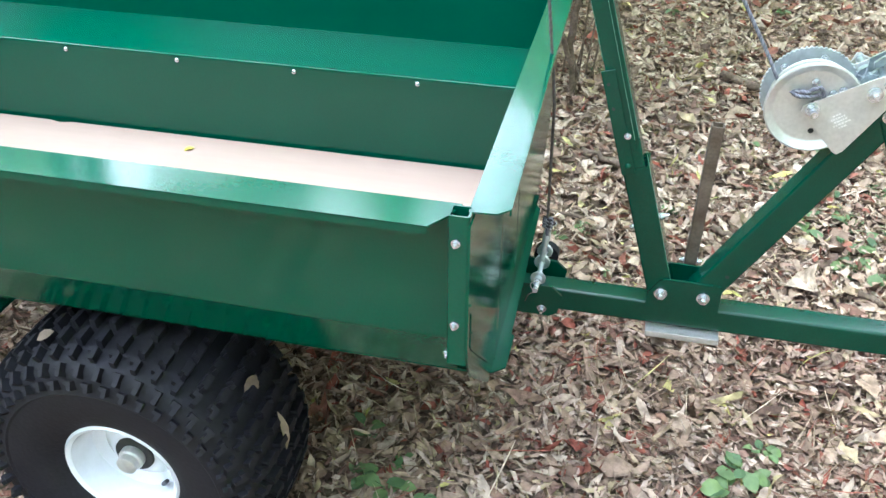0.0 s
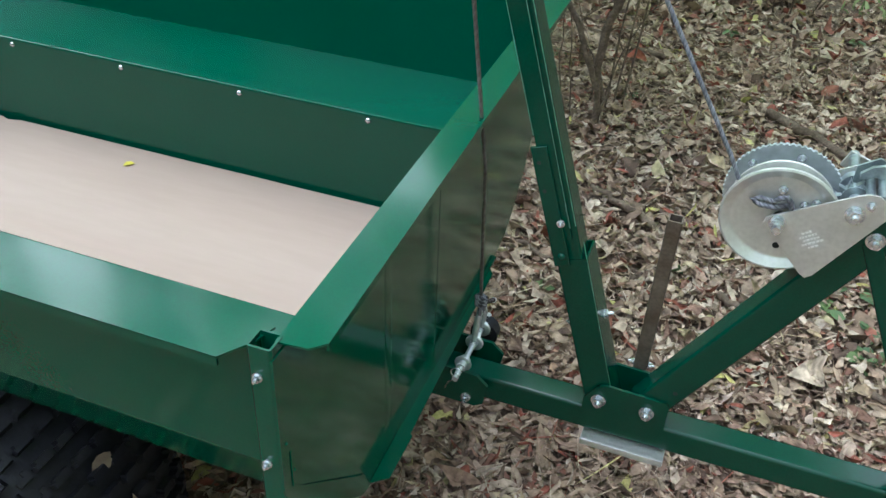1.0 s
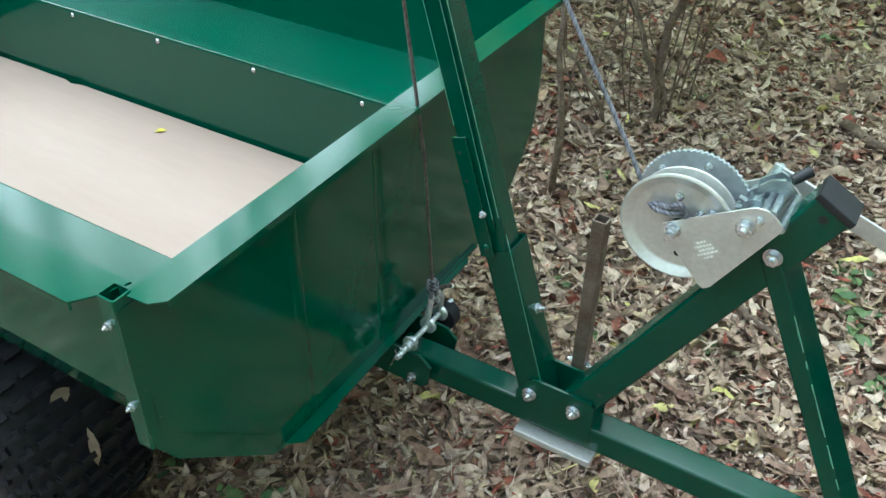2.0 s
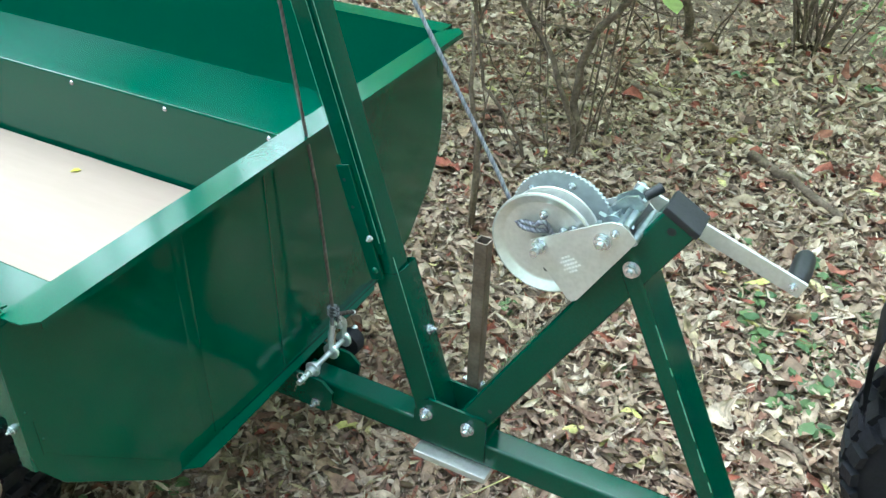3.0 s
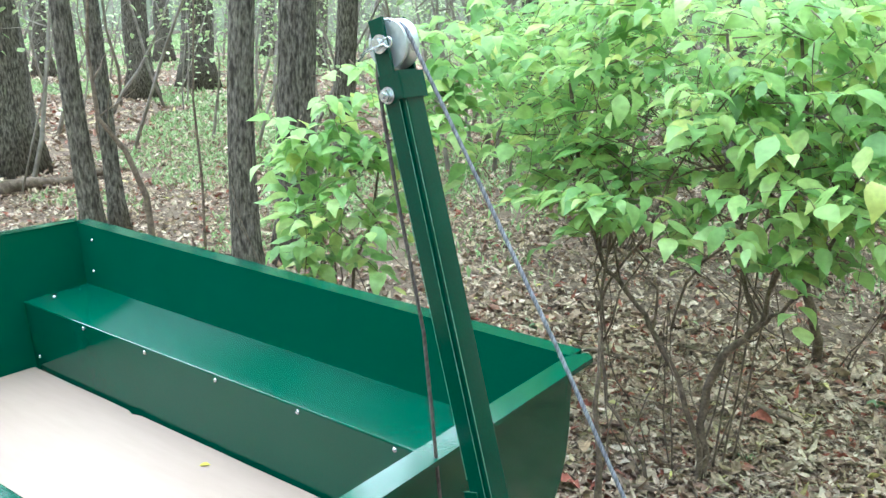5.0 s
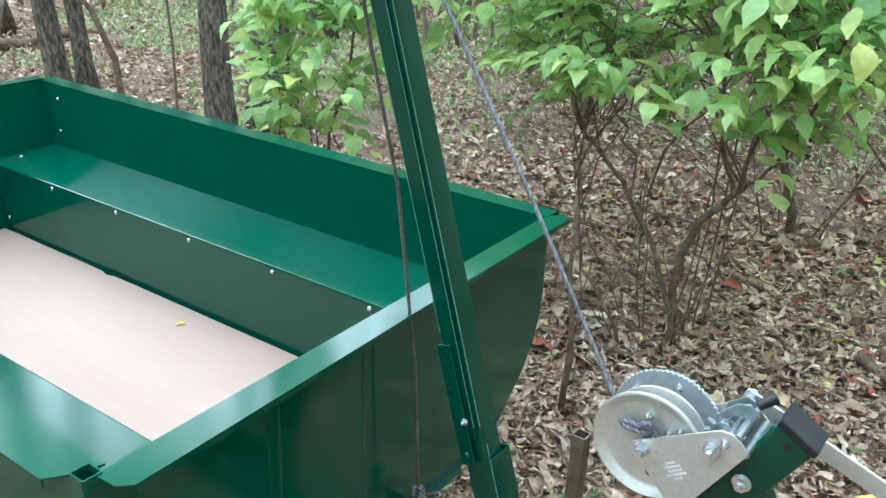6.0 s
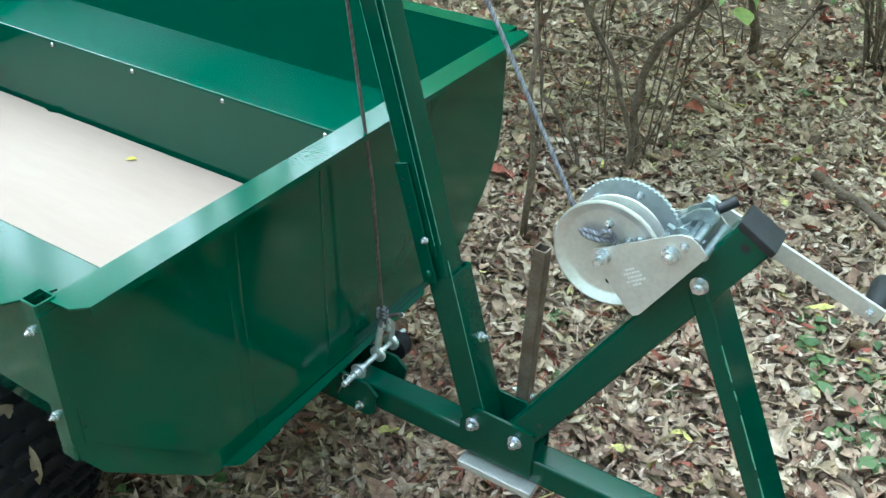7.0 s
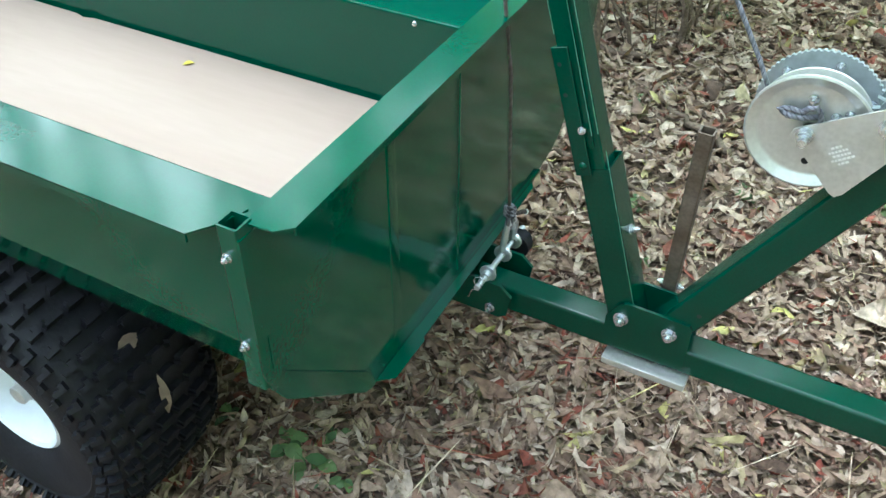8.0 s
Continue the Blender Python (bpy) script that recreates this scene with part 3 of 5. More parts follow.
def wire(name, points, r, mat, parent, seg=8, label=""):
    vs, fs = tube_arrays(points, [r] * len(points), seg)
    return put(name, raw_mesh(name, vs, fs, mat), Matrix.Identity(4), parent, label)


wire("hairpin_clip", [on_pin(0.486, 0.011 * math.cos(a), 0.011 * math.sin(a) + 0.004) for a in (radians(40 + 15 * k) for k in range(18))] +
     [on_pin(0.484, -0.014, -0.018), on_pin(0.482, -0.019, -0.034)], 0.0014, BOLT, pin)
# shackle between rope and pin
SY = 0.600
bow = [on_pin(SY - 0.021, 0, -0.008), on_pin(SY - 0.0215, 0, 0.02)] + [on_pin(SY - 0.0215 * math.cos(a), 0.002, 0.038 + 0.02 * math.sin(a)) for a in (math.pi * k / 8 for k in range(9))] + \
      [on_pin(SY + 0.0215, 0, 0.02), on_pin(SY + 0.021, 0, -0.008)]
vs, fs = tube_arrays(bow, [0.0062] * len(bow), 12)
shackle = put("shackle", raw_mesh("shackle", vs, fs, ZINC), Matrix.Identity(4), trailer, "galvanised bow shackle at the end of the lift rope")
for y in (SY - 0.025, SY + 0.017):
    bm = bmesh.new()
    lathe(bm, on_pin(y), (0, 1, 0), [(0.0, 0.0075), (0.0, 0.0155), (0.001, 0.0165), (0.007, 0.0165), (0.008, 0.0155), (0.008, 0.0075)], 20, close=True)
    part("shackle_eye", bm, ZINC, shackle)
bm = bmesh.new()
cylinder(bm, on_pin(SY - 0.024, 0.004, 0.042), on_pin(SY - 0.016, 0.004, 0.072), 0.0052, seg=12)
cylinder(bm, on_pin(SY + 0.002, 0.006, 0.044), on_pin(SY + 0.002, 0.006, 0.076), 0.0052, seg=12)
part("rope_clamp", bm, ZINC, shackle, "bright clamp ends above the shackle")
wire("thimble", [(0.06, 0.590 + 0.010 * math.sin(a), 0.547 + 0.017 * math.cos(a)) for a in (2 * math.pi * k / 14 for k in range(15))], 0.004, ROPE, shackle, label="grey braided rope eye")

bm = bmesh.new()
for y in (0.5195, 0.5805):
    plate(bm, [(0.272, y, tongue_z(0.27) - 0.012), (0.412, y, tongue_z(0.41) - 0.012), (0.412, y, 0.504), (0.407, y, 0.511), (0.305, y, 0.513), (0.292, y, 0.507), (0.272, y, 0.474)], (0, 0.005, 0))
plate(bm, [(0.29, 0.5245, tongue_z(0.29) + 0.0262), (0.41, 0.5245, tongue_z(0.41) + 0.0262), (0.41, 0.5805, tongue_z(0.41) + 0.0262), (0.29, 0.5805, tongue_z(0.29) + 0.0262)], (0, 0, 0.003))
saddle = part("saddle_bracket", bm, GREEN_STEEL, trailer, "green saddle bracket bolted over the tongue")
bolt(saddle, (0.298, 0.519, 0.479), (0, -1, 0), BOLT_BIG)
bolt(saddle, (0.379, 0.519, 0.481), (0, -1, 0), BOLT_BIG)
bm = bmesh.new()
box(bm, (-0.072, -0.046, -0.007), (0.072, 0.046, 0.007), 0.003, Matrix.Translation((0.352, YC - 0.002, tongue_z(0.352) - 0.0355)) @ Matrix.Rotation(-0.004, 4, "Y"))
part("clamp_plate", bm, BRUSHED, trailer, "bare galvanised clamp plate under the tongue")

# stub post of bare steel
bm = bmesh.new()
square_tube(bm, (0.349, 0.602, 0.44), (0.353, 0.602, 0.812), 0.0235, 0.0235, 0.0025, 0.003)
stub = part("stub_post", bm, RAW, trailer, "bare brown steel stub tube with an open top")
for s in (-1, 1):
    bolt(stub, (0.35 + 0.0125 * s, 0.602, 0.512), (s, -0.2, 0.1), BOLT_SMALL)

# mast
def mast_x(z):
    return 0.138 - 0.301 * (z - 1.0)


MN = Vector((1, 0, 0.301)).normalized()        # its front


def on_mast(z, f, y):
    """A point by height, offset to the front and place across."""
    return Vector((mast_x(z), 0, z)) + MN * f + Vector((0, y, 0))


bm = bmesh.new()
square_tube(bm, on_mast(0.47, 0, YC), on_mast(1.548, 0, YC), 0.036, 0.045, 0.003, 0.004)
mast = part("mast", bm, GREEN_STEEL, trailer, "tall leaning green square tube mast")
bm = bmesh.new()
square_tube(bm, on_mast(0.445, 0.001, YC + 0.005), on_mast(0.744, 0.001, YC + 0.005), 0.05, 0.0585, 0.0035, 0.004)
part("mast_sleeve", bm, GREEN_STEEL, mast)


def mast_bar(z0, z1, f0, f1, y0, y1, name):
    bm = bmesh.new()
    pts = [on_mast(z0, f0, y0), on_mast(z0, f1, y0), on_mast(z1, f1, y0), on_mast(z1, f0, y0)]
    plate(bm, pts, (0, y1 - y0, 0))
    bmesh.ops.bevel(bm, geom=list(bm.edges), offset=0.001, segments=1, affect="EDGES")
    return part(name, bm, GREEN_STEEL, mast)


mast_bar(0.78, 1.625, -0.018, 0.0095, 0.5225, 0.5285, "ear_strap")
mast_bar(0.78, 1.625, -0.018, 0.0095, 0.5735, 0.5795, "ear_strap")
low_bar = mast_bar(0.738, 0.934, -0.025, 0.0, 0.5165, 0.5223, "splice_strap")
bolt(low_bar, (0.194, 0.5162, 0.812), (0, -1, 0), BOLT_SMALL)
for z in (0.865, 0.91):
    bm = bmesh.new()
    c = on_mast(z, -0.016, 0.5162)
    cylinder(bm, c, c + Vector((0, 0.0008, 0)), 0.0032, seg=12)
    part("bolt_hole", bm, VOID, low_bar)
bolt(mast, on_mast(0.62, 0.024, 0.565), MN, BOLT_MID)
bolt(mast, on_mast(0.62, -0.023, 0.54), -MN, BOLT_SMALL)
put("rivet", RIVET_PAINTED, facing((0.2015, 0.5163, 0.752), (0, -1, 0)), low_bar)
# thin pale strips paint in the light that the mast's corners catch
for f, y, z0, z1 in ((0.0098, 0.5222, 0.80, 1.505), (0.0172, 0.5282, 0.80, 1.505), (0.0258, 0.5258, 0.50, 0.775), (-0.0181, 0.5224, 0.95, 1.6)):
    bm = bmesh.new()
    n = 40
    rows_ = []
    for k in range(n + 1):
        z = z0 + (z1 - z0) * k / n
        w = 0.0007 * (0.6 + 0.8 * abs(noise.noise(Vector((z * 30, y * 50, f * 40)))))
        rows_.append([bm.verts.new(on_mast(z, f + d, y + e)) for d, e in ((-w, -0.0002), (0.0003, -0.0004), (0.0003, w))])
    for p, q in zip(rows_, rows_[1:]):
        for i in range(2):
            bm.faces.new((p[i], p[i + 1], q[i + 1], q[i]))
    part("edge_glint_and_rub", bm, EDGE, mast, "pale edge strip, painted glint and rubbed paint")
# cap ring and pulley at the top
bm = bmesh.new()
square_tube(bm, on_mast(1.508, 0, YC), on_mast(1.546, 0, YC), 0.043, 0.060, 0.003, 0.003)
part("top_collar", bm, GREEN_STEEL, mast)
bolt(mast, on_mast(1.517, -0.006, 0.5195), (0, -1, 0), BOLT_BIG)
PC = Vector((-0.039, YC, 1.588))
bm = bmesh.new()
lathe(bm, PC, (0, 1, 0), [(-0.016, 0.008), (-0.016, 0.036), (-0.014, 0.0375), (-0.011, 0.036), (-0.004, 0.028), (0.004, 0.028), (0.011, 0.036), (0.014, 0.0375), (0.016, 0.036), (0.016, 0.008)], 40)
pulley = part("pulley", bm, ZINC, trailer, "grooved grey steel pulley at the mast head")
bm = bmesh.new()
cylinder(bm, PC + Vector((0, -0.042, 0)), PC + Vector((0, 0.042, 0)), 0.0075, seg=16)
cylinder(bm, PC + Vector((0, -0.034, 0)), PC + Vector((0, -0.0312, 0)), 0.014, seg=20)
pulley_pin = part("pulley_pin", bm, BOLT, pulley)
wire("hairpin_clip", [tuple(PC + Vector((-0.033, -0.038, -0.018)))] + [tuple(PC + Vector((-0.012 + 0.024 * k / 8, -0.040, -0.004 + 0.010 * k / 8 + 0.008 * math.sin(k * math.pi / 4)))) for k in range(9)] +
     [tuple(PC + Vector((0.022 + 0.007 * math.cos(a), -0.04, 0.004 + 0.007 * math.sin(a)))) for a in (radians(90 - 30 * k) for k in range(9))] +
     [tuple(PC + Vector((0.012, -0.041, 0.0))), tuple(PC + Vector((-0.02, -0.041, -0.013))), tuple(PC + Vector((-0.036, -0.038, -0.026)))], 0.0015, BOLT, pulley_pin)

# winch arm and its brace
AU = Vector((0.278, 0, 0.4825)).normalized()
AN = Vector((-AU.z, 0, AU.x))


def on_arm(s, n, y):
    """A point by length along the arm from its foot, height over its middle line, and place across."""
    return Vector((0.3865, 0, 0.499)) + AU * s + AN * n + Vector((0, y, 0))


AL = 0.553
bm = bmesh.new()
square_tube(bm, on_arm(-0.04, 0, YC), on_arm(AL, 0, YC), 0.0535, 0.05, 0.004, 0.006)
arm = part("winch_arm", bm, GREEN_STEEL, trailer, "sloping green square tube arm that carries the winch")
bm = bmesh.new()
box(bm, (-0.0285, -0.027, -0.004), (0.0285, 0.027, 0.007), 0.003, Matrix.Translation(on_arm(AL + 0.003, 0, YC)) @ Matrix((AN, (0, 1, 0), AU)).transposed().to_4x4())
part("end_cap", bm, PLASTIC, arm, "black plastic end cap")
for p, r in (((0.655, 0.5247, 0.966), 0.0062), (tuple(on_arm(0.045, -0.008, 0.5248)), 0.004)):
    bm = bmesh.new()
    cylinder(bm, p, (p[0], p[1] + 0.001, p[2]), r, seg=14)
    part("bolt_hole", bm, VOID, arm)
bolt(arm, (0.612, 0.5245, 0.893), (0, -1, 0), BOLT_BIG)
bm = bmesh.new()
B0, B1 = Vector((0.609, 0.56, 0.888)), Vector((0.815, 0.56, 0.455))
square_tube(bm, B0, B1, 0.026, 0.075, 0.003, 0.004)
brace = part("brace", bm, GREEN_STEEL, trailer, "green square tube brace from arm to tongue")
# paint rubbed pale along its near corner, in broken lengths
ba = (B1 - B0).normalized()
bn = Vector((-ba.z, 0, ba.x))
for f0, f1 in ((0.18, 0.3), (0.33, 0.36), (0.41, 0.6), (0.63, 0.72), (0.76, 0.8)):
    bm = bmesh.new()
    rows_ = []
    for k in range(13):
        c = B0.lerp(B1, f0 + (f1 - f0) * k / 12) + bn * 0.0128 + Vector((0, -0.0373, 0))
        w = 0.0016 * (0.35 + abs(noise.noise(Vector((f0 * 40 + k * 0.9, 2.0, 0)))))
        rows_.append([bm.verts.new(c + bn * (-w) + Vector((0, -0.0005, 0))), bm.verts.new(c + bn * 0.0004 + Vector((0, -0.0003, 0))), bm.verts.new(c + bn * 0.0006 + Vector((0, w * 0.6, 0)))])
    for p, q in zip(rows_, rows_[1:]):
        for i in range(2):
            bm.faces.new((p[i], p[i + 1], q[i + 1], q[i]))
    part("edge_glint_and_rub", bm, EDGE, brace, "pale edge strip, painted glint and rubbed paint")
for y in (0.5165,):
    bm = bmesh.new()
    plate(bm, [(0.795, y, tongue_z(0.78) + 0.01), (0.838, y, tongue_z(0.85) + 0.01), (0.834, y, 0.515), (0.826, y, 0.528), (0.812, y, 0.53), (0.797, y, 0.50)], (0, 0.005, 0))
    foot = part("brace_foot", bm, GREEN_STEEL, trailer)
    bolt(foot, (0.822, 0.516, 0.520), (0.85, -0.5, 0), BOLT_BIG)

# hand winch
C = Vector((0.487, 0, 0.902))
bm = bmesh.new()
for y in (0.5015, 0.588):
    pts = [(0.468, 0.897), (0.470, 0.906), (0.480, 0.9125), (0.570, 0.9645), (0.581, 0.9695), (0.594, 0.970), (0.604, 0.9645), (0.6165, 0.952), (0.614, 0.944), (0.548, 0.832), (0.540, 0.826), (0.532, 0.830)]
    plate(bm, [(x, y, z) for x, z in pts], (0, 0.0032, 0))
base_lo, base_hi = on_arm(0.365, 0.0285, 0), on_arm(0.50, 0.0285, 0)
plate(bm, [(base_lo.x, 0.503, base_lo.z), (base_hi.x, 0.503, base_hi.z), (base_hi.x, 0.59, base_hi.z), (base_lo.x, 0.59, base_lo.z)], AN * 0.003)
winch = part("hand_winch", bm, BRUSHED, trailer, "zinc-plated hand winch with a toothed drum and crank")
bm = bmesh.new()
y0 = 0.516
lathe(bm, (C.x, 0, C.z), (0, 1, 0), [(y0, 0.01), (y0, 0.0605), (y0 - 0.003, 0.0645), (y0 - 0.0095, 0.0755), (y0 - 0.0085, 0.078), (y0 - 0.004, 0.078), (y0 + 0.002, 0.065), (y0 + 0.003, 0.03),
                                     (0.544, 0.03), (0.545, 0.062), (0.547, 0.069), (0.550, 0.0695), (0.551, 0.064), (0.552, 0.03), (0.585, 0.03), (0.585, 0.01)], 64, close=True)
drum = part("drum", bm, BRUSHED, winch, "satin zinc rope drum with flanges")
bm = bmesh.new()
teeth, ga, gb = 64, 0.576, 0.582
loops = []
for y in (ga, gb):
    loops.append([bm.verts.new((C.x + r * math.cos(a), y, C.z + r * math.sin(a))) for k in range(teeth) for a, r in
                  ((2 * math.pi * (k + 0.0) / teeth, 0.0785), (2 * math.pi * (k + 0.3) / teeth, 0.0785), (2 * math.pi * (k + 0.42) / teeth, 0.0802), (2 * math.pi * (k + 0.78) / teeth, 0.0802))])
n = len(loops[0])
for k in range(n):
    j = (k + 1) % n
    bm.faces.new((loops[0][k], loops[0][j], loops[1][j], loops[1][k]))
bm.faces.new(loops[0][::-1])
bm.faces.new(loops[1])
gear = part("gear", bm, GEAR, winch, "toothed zinc gear of the winch")
for k in range(6):
    a = radians(20 + 60 * k)
    bolt(gear, (C.x + 0.064 * math.cos(a), ga - 0.0005, C.z + 0.064 * math.sin(a)), (0, -1, 0), BOLT_SMALL)
bm = bmesh.new()
cylinder(bm, (0.485, 0.478, 0.902), (0.485, 0.598, 0.902), 0.0058, seg=16)
cylinder(bm, (0.485, 0.4885, 0.902), (0.485, 0.4995, 0.902), 0.0088, seg=6)
cylinder(bm, (0.485, 0.4995, 0.902), (0.485, 0.5015, 0.902), 0.0115, seg=20)
part("drum_axle", bm, BOLT, winch)
for x, z, me in ((0.573, 0.938, BOLT_BIG), (0.588, 0.955, BOLT_SMALL)):
    bolt(winch, (x, 0.5012, z), (0, -1, 0), me)
for x, y, z, n_ in ((0.513, 0.5155, 0.928, (0, -1, 0)), (0.527, 0.5155, 0.935, (0, -1, 0)), (0.482, 0.5155, 0.945, (0, -1, 0))):
    bolt(drum, (x, y, z), n_, BOLT_SMALL)
bm = bmesh.new()
cylinder(bm, (0.4934, 0.5153, 0.858), (0.4934, 0.5159, 0.858), 0.0048, seg=14)
part("drain_hole", bm, VOID, winch)
bm = bmesh.new()
for x, z in ((0.588, 0.955), (0.613, 0.948), (0.60, 0.965)):
    cylinder(bm, (x, 0.503, z), (x, 0.592, z), 0.0058, seg=14)
cylinder(bm, (0.573, 0.503, 0.938), (0.573, 0.672, 0.938), 0.008, seg=14)
cylinder(bm, (0.573, 0.572, 0.938), (0.573, 0.586, 0.938), 0.02, seg=14)
for k in range(10):
    a = 2 * math.pi * k / 10
    c, s_ = math.cos(a), math.sin(a)
    plate(bm, [(0.573 + 0.015 * c, 0.545, 0.938 + 0.015 * s_), (0.573 + 0.027 * math.cos(a + 0.12), 0.545, 0.938 + 0.027 * math.sin(a + 0.12)), (0.573 + 0.016 * math.cos(a + 0.62), 0.545, 0.938 + 0.016 * math.sin(a + 0.62))], (0, 0.009, 0))
cylinder(bm, (0.573, 0.543, 0.938), (0.573, 0.556, 0.938), 0.0175, seg=20)
plate(bm, [(0.572, 0.548, 0.964), (0.590, 0.548, 0.972), (0.606, 0.548, 0.968), (0.611, 0.548, 0.978), (0.598, 0.548, 0.990), (0.582, 0.548, 0.985), (0.570, 0.548, 0.973)], (0, 0.006, 0))
plate(bm, [(0.566, 0.566, 0.952), (0.596, 0.566, 0.966), (0.604, 0.566, 0.985), (0.59, 0.566, 0.991), (0.566, 0.566, 0.974)], (0, 0.004, 0))
part("ratchet", bm, RATCHET, winch, "zinc ratchet and spacers between the winch plates")
bm = bmesh.new()
cylinder(bm, (0.604, 0.565, 0.984), (0.621, 0.581, 0.995), 0.0068, 0.008, 14)
part("pawl_lever", bm, PLASTIC, winch, "black capped pawl lever")
K0, K1 = Vector((0.573, 0.664, 0.932)), Vector((0.812, 0.672, 0.843))
kx, ky, kz = basis(K1 - K0, (0, 1, 0))
bm = bmesh.new()
box(bm, (-0.003, -0.0135, -0.012), (0.003, 0.0135, (K1 - K0).length + 0.012), 0.0015, Matrix.Translation(K0) @ Matrix((kx, ky, kz)).transposed().to_4x4())
crank = part("crank_arm", bm, BRUSHED, winch, "flat steel crank arm")
bolt(crank, K1 + Vector((-0.003, -0.003, 0.001)), (0, -1, 0), BOLT_SMALL)
bm = bmesh.new()
lathe(bm, K1 + Vector((0, 0.004, 0)), (0, 1, 0), [(0.0, 0.004), (0.0, 0.013), (0.003, 0.0145), (0.04, 0.0165), (0.075, 0.0155), (0.085, 0.012), (0.088, 0.0)], 20, side=(1, 0, 0))
part("crank_grip", bm, PLASTIC, winch, "black plastic crank grip")
# unreadable print on the winch plate: short pale bars
bm = bmesh.new()
for k, wd in enumerate((0.014, 0.024, 0.018, 0.026, 0.013)):
    o = Vector((0.532, 0.5012, 0.886)) + Vector((0.57, 0, -0.82)) * (0.0058 * (k - 2))
    d, e = Vector((0.82, 0, 0.57)), Vector((-0.57, 0, 0.82))
    q = 0.0
    while q < wd:
        w = random.uniform(0.0015, 0.0045)
        c0 = o + d * (q - wd / 2)
        plate(bm, [c0, c0 + d * w, c0 + d * w + e * 0.003, c0 + e * 0.003], (0, -0.0002, 0))
        q += w + 0.0012
part("printed_label", bm, INK, winch, "small unreadable white print")

# ropes
rope("lift_rope", [(-0.072, YC, 1.59), (-0.07, YC, 1.53), (-0.033, 0.556, 1.35), (0.017, 0.562, 1.145), (0.054, 0.570, 0.84), (0.058, 0.588, 0.575)], 0.003, ROPE_DARK, trailer, "dark braided rope hanging from pulley to shackle", 0.014)
wrap = [tuple(PC + Vector((0.032 * math.cos(a), 0, 0.032 * math.sin(a)))) for a in (radians(175 - 12 * k) for k in range(13))]
rope("winch_rope", wrap + [(0.12, 0.545, 1.409), (0.27, 0.54, 1.184), (0.405, 0.534, 0.972), (0.456, 0.532, 0.88)], 0.0033, ROPE, trailer, "blue-grey braided rope from pulley down to winch", 0.018, 8)
coils = []
for k in range(int(16 * 7)):
    a = 2 * math.pi * k / 16
    coils.append((C.x + 0.038 * math.cos(a), 0.522 + 0.022 * k / (16 * 7), C.z + 0.038 * math.sin(a)))
rope("rope_coil", coils, 0.0046, ROPE, trailer, "blue-grey rope wound on the winch drum", 0.014, 5)
knot = [(0.492, 0.510, 0.925), (0.475, 0.505, 0.922), (0.458, 0.504, 0.922), (0.447, 0.506, 0.927), (0.458, 0.507, 0.930), (0.474, 0.506, 0.929), (0.480, 0.504, 0.937), (0.489, 0.503, 0.941), (0.495, 0.504, 0.934), (0.499, 0.506, 0.922), (0.508, 0.509, 0.920)]
rope("rope_tail", knot, 0.0046, ROPE, trailer, "knotted rope tail on the drum flange", 0.02, 10)
tail = [(0.060, 0.588, 0.566), (0.064, 0.598, 0.556), (0.067, 0.612, 0.549), (0.068, 0.626, 0.543), (0.069, 0.636, 0.536)]
rope("rope_tail", tail, 0.0045, ROPE_DARK, trailer, "short tied rope tail at the shackle", 0.016, 8)
bm = bmesh.new()
cylinder(bm, (0.069, 0.635, 0.5365), (0.0695, 0.640, 0.534), 0.0052, 0.004, seg=12)
part("rope_end", bm, INK, trailer, "pale melted rope end")
turns = [(0.059 + 0.0075 * math.cos(a), 0.588 + 0.0075 * math.sin(a), 0.556 + 0.022 * a / 18.8) for a in (18.85 * k / 42 for k in range(43))]
rope("rope_knot", turns, 0.0042, ROPE, trailer, "grey rope wound into a knot above the shackle", 0.012, 6)

# plywood sheet lying in the tub
bm = bmesh.new()
edge = []
for k in range(61):
    x = -1.768 + (1.772) * k / 60
    dip = 0.009 if abs(x + 1.235) < 0.016 else 0.0
    edge.append((x, 0.8545 - dip + 0.0015 * noise.noise(Vector((x * 6, 0, 0))), 0.507))
rows_ = [[bm.verts.new((x, y, z)) for x, y, z in ((e[0], 0.25, 0.507), (e[0], e[1], 0.507), (e[0], e[1], 0.522), (e[0], 0.25, 0.522))] for e in edge]
for p, q in zip(rows_, rows_[1:]):
    for i in range(4):
        j = (i + 1) % 4
        bm.faces.new((p[i], p[j], q[j], q[i]))
bm.faces.new(rows_[0])
bm.faces.new(rows_[-1][::-1])
tagged(part("plywood_sheet", bm, PLY), "pale bare plywood sheet lying on the tub floor", "plywood")

# ---- woodland ----
rng = np.random.default_rng(7)


